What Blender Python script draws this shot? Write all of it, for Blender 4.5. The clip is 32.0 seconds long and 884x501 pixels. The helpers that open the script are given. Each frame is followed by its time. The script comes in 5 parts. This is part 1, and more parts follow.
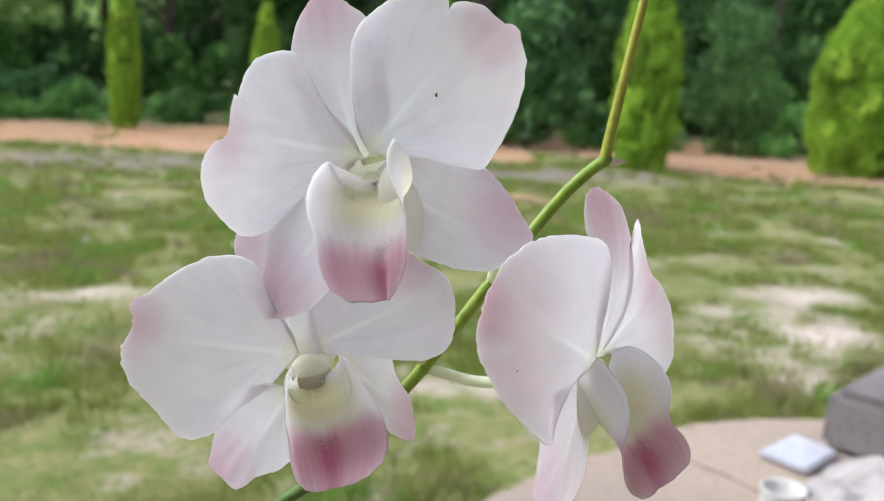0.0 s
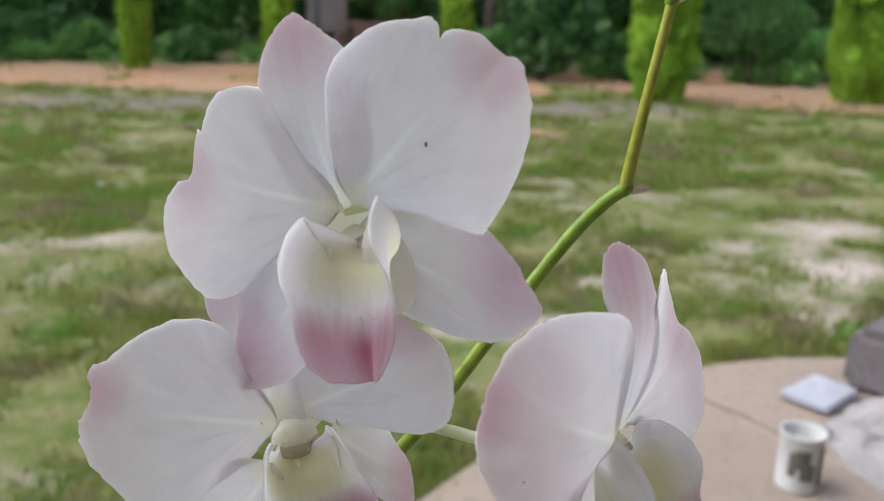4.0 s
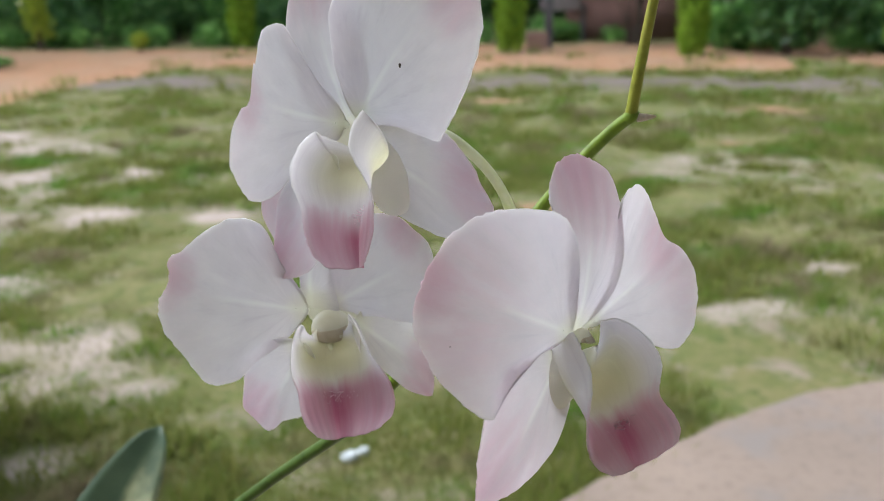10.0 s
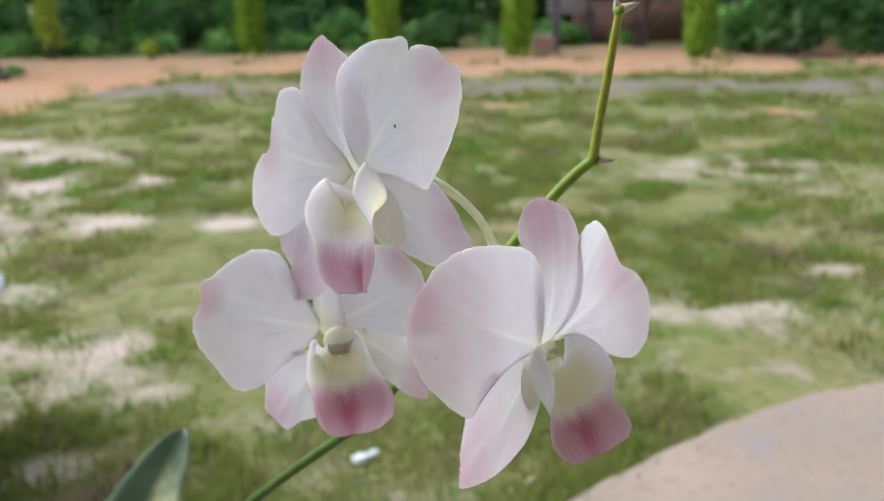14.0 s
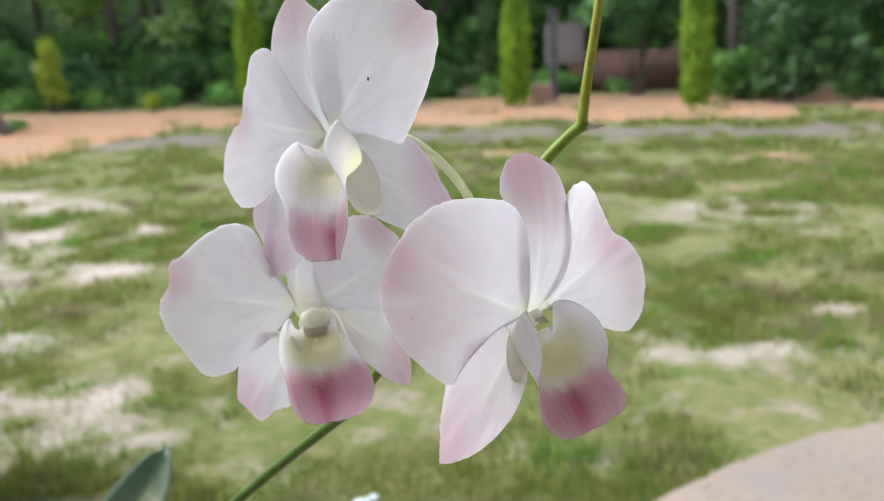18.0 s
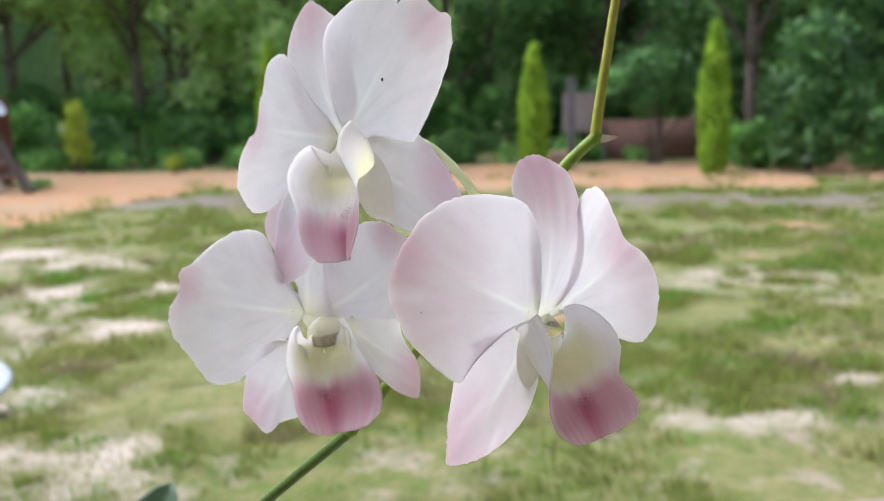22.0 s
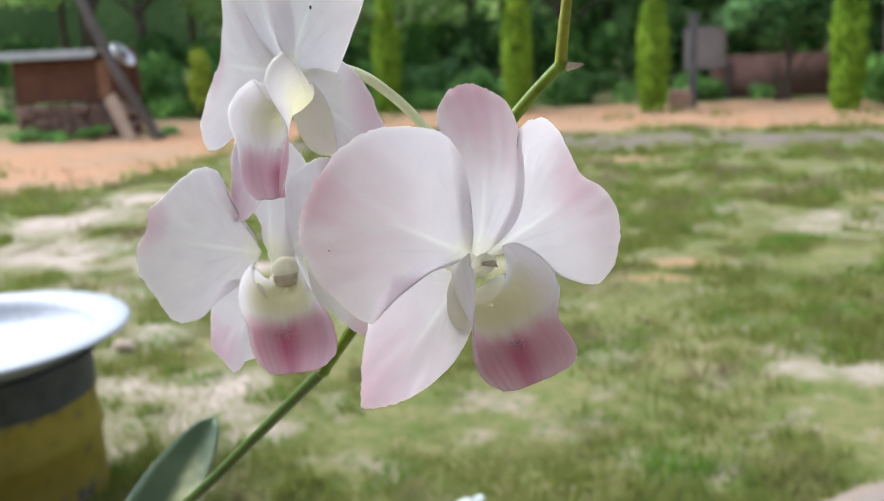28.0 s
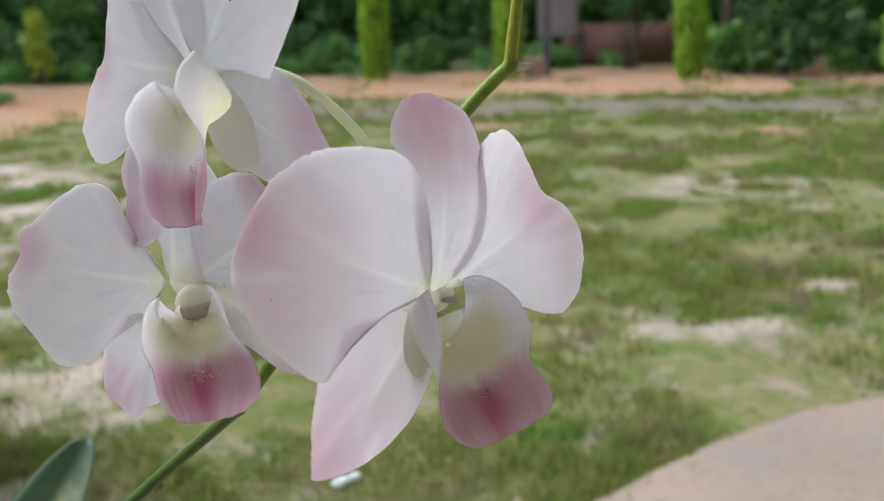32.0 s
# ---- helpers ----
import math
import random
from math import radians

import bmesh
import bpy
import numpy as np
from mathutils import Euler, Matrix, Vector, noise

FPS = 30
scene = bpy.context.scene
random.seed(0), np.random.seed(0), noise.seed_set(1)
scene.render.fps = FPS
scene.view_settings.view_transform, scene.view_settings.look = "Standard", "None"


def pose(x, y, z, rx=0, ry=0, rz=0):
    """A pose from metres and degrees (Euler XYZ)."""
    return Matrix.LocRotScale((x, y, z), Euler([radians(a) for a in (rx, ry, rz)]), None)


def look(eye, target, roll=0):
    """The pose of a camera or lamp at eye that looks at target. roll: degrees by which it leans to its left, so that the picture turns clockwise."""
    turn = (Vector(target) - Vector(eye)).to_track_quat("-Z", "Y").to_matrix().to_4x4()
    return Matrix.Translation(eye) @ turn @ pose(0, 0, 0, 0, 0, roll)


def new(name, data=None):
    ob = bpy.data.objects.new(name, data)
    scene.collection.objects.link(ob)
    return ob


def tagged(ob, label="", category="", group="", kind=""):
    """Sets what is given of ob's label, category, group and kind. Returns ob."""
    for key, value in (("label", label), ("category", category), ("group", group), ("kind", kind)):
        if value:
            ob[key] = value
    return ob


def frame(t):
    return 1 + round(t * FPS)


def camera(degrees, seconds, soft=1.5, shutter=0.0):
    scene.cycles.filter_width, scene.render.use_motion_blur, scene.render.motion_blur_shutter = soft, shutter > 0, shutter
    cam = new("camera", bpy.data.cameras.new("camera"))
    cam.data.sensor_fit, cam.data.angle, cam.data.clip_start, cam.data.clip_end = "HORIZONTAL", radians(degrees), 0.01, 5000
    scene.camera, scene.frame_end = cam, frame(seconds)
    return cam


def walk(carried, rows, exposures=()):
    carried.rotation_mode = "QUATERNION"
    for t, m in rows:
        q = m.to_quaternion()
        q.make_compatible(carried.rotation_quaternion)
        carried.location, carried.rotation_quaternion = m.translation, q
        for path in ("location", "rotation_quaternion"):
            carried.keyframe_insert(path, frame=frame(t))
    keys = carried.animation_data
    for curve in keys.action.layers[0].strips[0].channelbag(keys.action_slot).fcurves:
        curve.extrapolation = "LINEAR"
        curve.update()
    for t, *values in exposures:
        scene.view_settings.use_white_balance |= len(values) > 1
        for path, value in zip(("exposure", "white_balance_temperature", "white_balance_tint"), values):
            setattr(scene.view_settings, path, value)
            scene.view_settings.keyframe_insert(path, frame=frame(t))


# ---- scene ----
from math import sin, cos, pi, tau, sqrt, atan2, hypot

# ---------------------------------------------------------------- camera
cam = camera(52.2, 32.0, soft=1.0)
cam.data.dof.use_dof = True
cam.data.dof.focus_distance = 0.240
cam.data.dof.aperture_fstop = 16.5
PATH = [
    (0.0, -0.08454, 0.04069, 1.11764, -11.803, -2.921, -15.854),
    (0.5, -0.08273, 0.04993, 1.11947, -12.012, -2.823, -15.958),
    (1.0, -0.08507, 0.05339, 1.12720, -13.013, -2.697, -15.879),
    (1.5, -0.08064, 0.05565, 1.13863, -14.476, -2.834, -15.697),
    (2.0, -0.07705, 0.06281, 1.14131, -15.806, -2.694, -15.012),
    (2.5, -0.07250, 0.07131, 1.14439, -16.221, -2.321, -14.865),
    (4.5, -0.06862, 0.07886, 1.13996, -15.992, -1.641, -14.991),
    (5.0, -0.06477, 0.08184, 1.14682, -16.208, -1.644, -14.118),
    (5.5, -0.05721, 0.08356, 1.13938, -16.826, -1.363, -11.454),
    (6.0, -0.05566, 0.07611, 1.12964, -17.223, -1.219, -9.466),
    (6.5, -0.05123, 0.06858, 1.13194, -17.770, -1.176, -7.998),
    (7.0, -0.04778, 0.06876, 1.12405, -17.290, -1.400, -7.858),
    (7.5, -0.04360, 0.06923, 1.12448, -17.450, -1.682, -7.856),
    (8.0, -0.04070, 0.06339, 1.12539, -17.367, -1.698, -7.499),
    (8.5, -0.03790, 0.05467, 1.12932, -17.259, -1.603, -6.237),
    (9.0, -0.02551, 0.04430, 1.12876, -17.415, -0.771, -4.139),
    (9.5, -0.01985, 0.03511, 1.13179, -17.445, 0.105, -2.019),
    (10.0, -0.01462, 0.03231, 1.13277, -17.429, 0.668, -0.612),
    (10.5, -0.01263, 0.02870, 1.13373, -17.367, 0.784, -0.185),
    (11.0, -0.01163, 0.02359, 1.13805, -17.307, 0.964, -0.039),
    (11.5, -0.00991, 0.01970, 1.13951, -17.301, 1.179, 0.014),
    (12.0, -0.00673, 0.01589, 1.14079, -17.293, 1.183, 0.046),
    (12.5, -0.00299, 0.01073, 1.14362, -17.265, 1.184, 0.002),
    (13.0, -0.00000, 0.00001, 1.15030, -17.187, 1.248, 0.000),
    (13.5, -0.00458, -0.00398, 1.15129, -17.202, 1.236, -0.095),
    (14.0, -0.00848, -0.01092, 1.15409, -17.210, 1.271, -0.164),
    (14.5, -0.01047, -0.01636, 1.15544, -17.244, 1.233, -0.177),
    (16.5, -0.00368, -0.01224, 1.13457, -17.350, 1.698, -0.201),
    (17.0, -0.00180, -0.00477, 1.12845, -17.120, 1.850, -0.267),
    (17.5, -0.00191, -0.00309, 1.12840, -15.890, 1.862, -0.190),
    (18.0, -0.00252, -0.00079, 1.12373, -14.024, 1.901, -0.240),
    (18.5, -0.00187, 0.00415, 1.12009, -12.960, 1.960, -0.171),
    (19.0, -0.00178, 0.01051, 1.11407, -12.119, 1.987, -0.168),
    (19.5, -0.00459, 0.00546, 1.11624, -10.754, 2.033, -0.210),
    (20.0, -0.00693, -0.00208, 1.11571, -9.680, 2.161, -0.150),
    (20.5, -0.00619, -0.00493, 1.11264, -9.761, 2.725, 0.039),
    (21.0, -0.00521, -0.00356, 1.11099, -9.886, 2.738, 0.093),
    (21.5, -0.00279, -0.00219, 1.10628, -9.835, 2.394, 0.267),
    (22.0, -0.00138, -0.00237, 1.10503, -9.825, 1.158, 0.982),
    (22.5, 0.00408, -0.00410, 1.10578, -9.865, -0.088, 2.425),
    (23.0, 0.00878, -0.00255, 1.10868, -10.008, -0.404, 3.863),
    (23.5, 0.01185, 0.00588, 1.11065, -10.024, -0.455, 4.439),
    (24.0, 0.01075, 0.00475, 1.12397, -10.168, -0.452, 4.356),
    (24.5, 0.01382, 0.00115, 1.12343, -11.627, -0.572, 4.352),
    (25.0, 0.01513, -0.00247, 1.12362, -12.994, -0.538, 4.392),
    (25.5, 0.01798, -0.00529, 1.12394, -13.423, -0.289, 4.423),
    (26.0, 0.02583, -0.01324, 1.12583, -13.421, 0.443, 5.425),
    (26.5, 0.03439, -0.01279, 1.12367, -13.297, 0.978, 6.897),
    (28.5, 0.05031, 0.02378, 1.09605, -13.245, 2.752, 8.395),
    (29.0, 0.04731, 0.03272, 1.09751, -13.538, 2.368, 6.567),
    (29.5, 0.04404, 0.04013, 1.10214, -13.940, 1.834, 3.514),
    (30.0, 0.04969, 0.04208, 1.10221, -14.312, 1.808, 2.521),
    (30.5, 0.04315, 0.04705, 1.09954, -14.568, 1.979, 2.180),
    (31.0, 0.04188, 0.04794, 1.10126, -14.722, 1.744, 1.759),
    (31.5, 0.03666, 0.04784, 1.10271, -15.208, 1.790, 0.975),
    (32.0, 0.02306, 0.04734, 1.10819, -15.634, 1.711, -0.613),
]
walk(cam, [(t, pose(x, y, z, 90 + pitch, roll, yaw)) for t, x, y, z, pitch, roll, yaw in PATH],
     exposures=[(t, stops, 5980, 9.6) for t, stops in ((0.0, 1.34), (1.0, 1.31), (2.5, 1.11), (5.0, 0.92), (9.0, 0.98), (14.0, 1.17), (17.0, 1.28), (19.0, 1.42), (20.0, 1.13), (21.0, 1.46), (24.0, 1.40), (26.0, 1.32), (28.5, 1.34), (30.0, 1.22), (31.0, 1.05), (32.0, 1.01))])

# ---------------------------------------------------------------- sky and sun
world = bpy.data.worlds.new("sky")
scene.world = world
world.use_nodes = True
wn = world.node_tree
sky = wn.nodes.new("ShaderNodeTexSky")
sky.sky_type = "NISHITA"
sky.sun_disc = False
sky.sun_elevation = radians(51)
sky.sun_rotation = radians(-68)
sky.air_density, sky.dust_density, sky.ozone_density = 1.0, 3.0, 1.0
hsv = wn.nodes.new("ShaderNodeHueSaturation")
hsv.inputs["Saturation"].default_value = 0.35
wn.links.new(sky.outputs[0], hsv.inputs["Color"])
wn.links.new(hsv.outputs[0], wn.nodes["Background"].inputs["Color"])
wn.nodes["Background"].inputs["Strength"].default_value = 0.15
sun_data = bpy.data.lights.new("sun", "SUN")
sun_data.energy, sun_data.angle, sun_data.color = 1.15, radians(65), (1.0, 0.985, 0.95)
sun = new("sun", sun_data)
sun.matrix_world = look((-8.5, 3.4, 11), (0, 0, 0))

# ---------------------------------------------------------------- materials


def nodes_of(name):
    m = bpy.data.materials.new(name)
    m.use_nodes = True
    t = m.node_tree
    return m, t, t.nodes["Principled BSDF"], t.links


def ramp_mix(t, a, b, fac):
    n = t.nodes.new("ShaderNodeMix")
    n.data_type = "RGBA"
    for sock, v in ((n.inputs[6], a), (n.inputs[7], b)):
        if isinstance(v, tuple):
            sock.default_value = (*v, 1)
        else:
            t.links.new(v, sock)
    if isinstance(fac, float):
        n.inputs[0].default_value = fac
    else:
        t.links.new(fac, n.inputs[0])
    return n.outputs[2]


def noise_node(t, scale, detail=3.0, vec=None, rough=0.55):
    n = t.nodes.new("ShaderNodeTexNoise")
    n.inputs["Scale"].default_value, n.inputs["Detail"].default_value, n.inputs["Roughness"].default_value = scale, detail, rough
    if vec is None:
        c = t.nodes.new("ShaderNodeTexCoord")
        vec = c.outputs["Object"]
    t.links.new(vec, n.inputs["Vector"])
    return n.outputs["Fac"]


def step(t, v, lo, hi):
    n = t.nodes.new("ShaderNodeMapRange")
    n.inputs[1].default_value, n.inputs[2].default_value = lo, hi
    t.links.new(v, n.inputs[0])
    return n.outputs[0]


def bump(t, bsdf, height, strength, dist):
    n = t.nodes.new("ShaderNodeBump")
    n.inputs["Strength"].default_value, n.inputs["Distance"].default_value = strength, dist
    t.links.new(height, n.inputs["Height"])
    t.links.new(n.outputs[0], bsdf.inputs["Normal"])


def surface(name, a, b, rough=0.8, big=3.0, fine=60.0, metal=0.0, relief=0.4, dist=0.004, stain=None, spec=0.3):
    """Two tones at a large and a fine scale, an optional stain colour, and relief."""
    m, t, p, ln = nodes_of(name)
    col = ramp_mix(t, a, b, step(t, noise_node(t, big), 0.35, 0.65))
    grain = noise_node(t, fine, 4.0)
    col = ramp_mix(t, col, tuple(c * 0.6 for c in a), step(t, grain, 0.5, 0.85))
    if stain:
        col = ramp_mix(t, col, stain, step(t, noise_node(t, big * 2.3, 5.0), 0.55, 0.66))
    ln.new(col, p.inputs["Base Color"])
    p.inputs["Roughness"].default_value, p.inputs["Metallic"].default_value = rough, metal
    p.inputs["Specular IOR Level"].default_value = spec
    bump(t, p, grain, relief, dist)
    return m


def leafy(name, a, b, rough=0.5, glow=0.4, spec=0.4, shade=0.4):
    """Foliage: each leaf its own green, with light coming through."""
    m, t, p, ln = nodes_of(name)
    g = t.nodes.new("ShaderNodeNewGeometry")
    col = ramp_mix(t, a, b, g.outputs["Random Per Island"])
    # shaded gaps and lit clumps put into the colour as noise patches
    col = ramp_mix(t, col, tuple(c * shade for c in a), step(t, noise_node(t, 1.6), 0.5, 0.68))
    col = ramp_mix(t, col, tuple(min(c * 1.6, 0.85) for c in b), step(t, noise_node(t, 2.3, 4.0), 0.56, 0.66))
    ln.new(col, p.inputs["Base Color"])
    p.inputs["Roughness"].default_value, p.inputs["Specular IOR Level"].default_value = rough, spec
    tr = t.nodes.new("ShaderNodeBsdfTranslucent")
    ln.new(col, tr.inputs["Color"])
    mx = t.nodes.new("ShaderNodeMixShader")
    mx.inputs[0].default_value = glow
    ln.new(p.outputs[0], mx.inputs[1])
    ln.new(tr.outputs[0], mx.inputs[2])
    ln.new(mx.outputs[0], t.nodes["Material Output"].inputs["Surface"])
    return m


def turf_blades():
    """Grass: yellowish, fresh and bluish green drifts, each blade a little different."""
    m, t, p, ln = nodes_of("grass_blades")
    g = t.nodes.new("ShaderNodeNewGeometry")
    col = ramp_mix(t, (0.162, 0.218, 0.038), (0.255, 0.25, 0.076), g.outputs["Random Per Island"])
    col = ramp_mix(t, col, (0.142, 0.282, 0.038), step(t, noise_node(t, 2.6, 5.0, None, 0.6), 0.50, 0.66))
    col = ramp_mix(t, col, (0.26, 0.215, 0.125), step(t, noise_node(t, 2.0, 5.0, None, 0.6), 0.52, 0.64))
    ln.new(col, p.inputs["Base Color"])
    p.inputs["Roughness"].default_value, p.inputs["Specular IOR Level"].default_value = 0.6, 0.12
    tr = t.nodes.new("ShaderNodeBsdfTranslucent")
    ln.new(col, tr.inputs["Color"])
    mx = t.nodes.new("ShaderNodeMixShader")
    mx.inputs[0].default_value = 0.45
    ln.new(p.outputs[0], mx.inputs[1])
    ln.new(tr.outputs[0], mx.inputs[2])
    ln.new(mx.outputs[0], t.nodes["Material Output"].inputs["Surface"])
    return m


def tissue(name, a, b, rough, glow, spec):
    """Fleshy flower tissue that lets light through."""
    m, t, p, ln = nodes_of(name)
    col = ramp_mix(t, a, b, step(t, noise_node(t, 220.0, 4.0), 0.35, 0.65))
    ln.new(col, p.inputs["Base Color"])
    p.inputs["Roughness"].default_value, p.inputs["Specular IOR Level"].default_value = rough, spec
    tr = t.nodes.new("ShaderNodeBsdfTranslucent")
    ln.new(col, tr.inputs["Color"])
    mx = t.nodes.new("ShaderNodeMixShader")
    mx.inputs[0].default_value = glow
    ln.new(p.outputs[0], mx.inputs[1])
    ln.new(tr.outputs[0], mx.inputs[2])
    ln.new(mx.outputs[0], t.nodes["Material Output"].inputs["Surface"])
    return m


def petal_material():
    m, t, p, ln = nodes_of("petal_tissue")
    at = t.nodes.new("ShaderNodeAttribute")
    at.attribute_name = "tint"
    sp = t.nodes.new("ShaderNodeSeparateColor")
    ln.new(at.outputs["Color"], sp.inputs[0])
    uv = t.nodes.new("ShaderNodeUVMap")
    mp = t.nodes.new("ShaderNodeMapping")
    mp.inputs["Scale"].default_value = (42, 2.2, 1)
    ln.new(uv.outputs[0], mp.inputs[0])
    vein = noise_node(t, 1.0, 4.0, mp.outputs[0], 0.65)
    mot = noise_node(t, 160.0, 4.0)
    cell = noise_node(t, 2600.0, 2.0)
    col = ramp_mix(t, (0.905, 0.885, 0.905), (0.86, 0.835, 0.86), step(t, mot, 0.3, 0.85))
    col = ramp_mix(t, col, (0.94, 0.93, 0.945), step(t, vein, 0.52, 0.72))
    col = ramp_mix(t, col, (0.83, 0.80, 0.83), step(t, vein, 0.46, 0.30))
    # pigment runs along the veins
    mu = t.nodes.new("ShaderNodeMath")
    mu.operation = "MULTIPLY_ADD"
    ln.new(vein, mu.inputs[0])
    mu.inputs[1].default_value = 0.5
    ln.new(sp.outputs[0], mu.inputs[2])
    sub = t.nodes.new("ShaderNodeMath")
    sub.operation = "SUBTRACT"
    ln.new(mu.outputs[0], sub.inputs[0])
    sub.inputs[1].default_value = 0.25
    pink = t.nodes.new("ShaderNodeMath")
    pink.operation = "MULTIPLY"
    ln.new(step(t, sub.outputs[0], 0.0, 1.0), pink.inputs[0])
    ln.new(step(t, sp.outputs[0], 0.0, 0.12), pink.inputs[1])
    # blue tint: paleness painted for light through midrib and rim
    col = ramp_mix(t, col, (0.97, 0.97, 0.96), sp.outputs[2])
    col = ramp_mix(t, col, (0.58, 0.195, 0.33), pink.outputs[0])
    col = ramp_mix(t, col, (0.74, 0.74, 0.36), sp.outputs[1])
    ln.new(col, p.inputs["Base Color"])
    p.inputs["Roughness"].default_value = 0.52
    p.inputs["Specular IOR Level"].default_value = 0.28
    p.inputs["Sheen Weight"].default_value = 0.12
    ad = t.nodes.new("ShaderNodeMath")
    ad.operation = "MULTIPLY_ADD"
    ln.new(cell, ad.inputs[0])
    ad.inputs[1].default_value = 0.35
    ln.new(vein, ad.inputs[2])
    bump(t, p, ad.outputs[0], 0.55, 0.0006)
    tr = t.nodes.new("ShaderNodeBsdfTranslucent")
    ln.new(col, tr.inputs["Color"])
    mx = t.nodes.new("ShaderNodeMixShader")
    mx.inputs[0].default_value = 0.80
    ln.new(p.outputs[0], mx.inputs[1])
    ln.new(tr.outputs[0], mx.inputs[2])
    ln.new(mx.outputs[0], t.nodes["Material Output"].inputs["Surface"])
    return m


def ground_material():
    """Grass turf, sandy bare soil, orange bed soil and grey litter, by the masks kept on the ground's points."""
    m, t, p, ln = nodes_of("yard_ground")
    at = t.nodes.new("ShaderNodeAttribute")
    at.attribute_name = "cover"
    sp = t.nodes.new("ShaderNodeSeparateColor")
    ln.new(at.outputs["Color"], sp.inputs[0])
    n1, n2, n3 = noise_node(t, 0.9, 5.0), noise_node(t, 9.0, 6.0, None, 0.65), noise_node(t, 70.0, 4.0, None, 0.7)
    turf = ramp_mix(t, (0.095, 0.13, 0.03), (0.195, 0.175, 0.08), step(t, n2, 0.36, 0.64))
    turf = ramp_mix(t, turf, (0.28, 0.235, 0.18), step(t, noise_node(t, 5.2, 6.0, None, 0.62), 0.56, 0.70))
    turf = ramp_mix(t, turf, (0.21, 0.185, 0.085), step(t, n1, 0.46, 0.70))
    turf = ramp_mix(t, turf, (0.265, 0.22, 0.16), step(t, noise_node(t, 2.6, 6.0, None, 0.6), 0.54, 0.64))
    turf = ramp_mix(t, turf, (0.075, 0.11, 0.03), step(t, noise_node(t, 26.0, 4.0, None, 0.65), 0.52, 0.68))
    turf = ramp_mix(t, turf, (0.22, 0.19, 0.11), step(t, n3, 0.56, 0.8))
    sand = ramp_mix(t, (0.43, 0.355, 0.305), (0.31, 0.255, 0.215), step(t, n2, 0.4, 0.7))
    sand = ramp_mix(t, sand, (0.20, 0.185, 0.14), step(t, n3, 0.55, 0.85))
    bed = ramp_mix(t, (0.36, 0.185, 0.10), (0.40, 0.25, 0.155), step(t, n2, 0.35, 0.7))
    bed = ramp_mix(t, bed, (0.32, 0.215, 0.14), step(t, n1, 0.42, 0.62))
    bed = ramp_mix(t, bed, (0.20, 0.19, 0.10), step(t, noise_node(t, 3.4, 6.0, None, 0.65), 0.56, 0.70))
    bed = ramp_mix(t, bed, (0.24, 0.12, 0.06), step(t, n3, 0.55, 0.85))
    litter = ramp_mix(t, (0.14, 0.115, 0.10), (0.22, 0.185, 0.16), step(t, n2, 0.35, 0.7))

    def edged(v):
        a = t.nodes.new("ShaderNodeMath")
        a.operation = "MULTIPLY_ADD"
        ln.new(n2, a.inputs[0])
        a.inputs[1].default_value = 0.7
        ln.new(v, a.inputs[2])
        return step(t, a.outputs[0], 0.60, 1.05)
    col = ramp_mix(t, turf, litter, edged(sp.outputs[2]))
    col = ramp_mix(t, col, sand, edged(sp.outputs[0]))
    col = ramp_mix(t, col, bed, edged(sp.outputs[1]))
    ln.new(col, p.inputs["Base Color"])
    p.inputs["Roughness"].default_value, p.inputs["Specular IOR Level"].default_value = 0.95, 0.1
    bump(t, p, n2, 0.35, 0.02)
    return m


M_PETAL = petal_material()
M_GROUND = ground_material()
M_STEM = surface("green_stem", (0.165, 0.265, 0.02), (0.225, 0.31, 0.03), 0.42, 14.0, 260.0, 0, 0.12, 0.0004, None, 0.3)
M_STEM_LOW = surface("dark_green_stem", (0.05, 0.10, 0.013), (0.08, 0.14, 0.022), 0.42, 20.0, 260.0, 0, 0.12, 0.0004, None, 0.4)
M_STEM_TOP = surface("yellowed_stem", (0.28, 0.33, 0.03), (0.36, 0.35, 0.045), 0.45, 30.0, 260.0, 0, 0.12, 0.0004, (0.32, 0.26, 0.07), 0.4)
M_PEDICEL = tissue("pale_pedicel", (0.78, 0.82, 0.55), (0.85, 0.87, 0.68), 0.4, 0.35, 0.4)
M_BRACT = surface("dry_bract", (0.80, 0.72, 0.62), (0.68, 0.55, 0.45), 0.7, 200.0, 1500.0)
M_COLUMN = tissue("column_tissue", (0.84, 0.83, 0.72), (0.88, 0.87, 0.79), 0.45, 0.6, 0.3)
M_ANTHER = tissue("anther_cap", (0.66, 0.59, 0.46), (0.74, 0.68, 0.56), 0.5, 0.3, 0.3)
M_CALLUS = tissue("yellow_callus", (0.85, 0.87, 0.58), (0.88, 0.89, 0.66), 0.4, 0.1, 0.3)
M_HAIR = tissue("lip_hair", (0.86, 0.74, 0.79), (0.80, 0.64, 0.71), 0.5, 0.4, 0.3)
M_SPECK = surface("dark_speck", (0.05, 0.035, 0.03), (0.09, 0.06, 0.05), 0.7, 800.0, 3000.0)
M_BARK = surface("bark", (0.075, 0.055, 0.042), (0.13, 0.105, 0.085), 0.9, 5.0, 60.0, 0, 0.8, 0.02)
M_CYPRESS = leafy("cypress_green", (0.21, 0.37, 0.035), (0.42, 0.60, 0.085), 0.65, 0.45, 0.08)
M_CYPRESS_CORE = surface("cypress_inner_shade", (0.05, 0.085, 0.014), (0.075, 0.11, 0.018), 0.95, 6.0, 40.0)
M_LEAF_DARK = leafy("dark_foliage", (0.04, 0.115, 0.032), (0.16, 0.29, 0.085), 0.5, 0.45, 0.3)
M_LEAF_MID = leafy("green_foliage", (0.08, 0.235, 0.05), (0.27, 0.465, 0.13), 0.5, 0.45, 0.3)
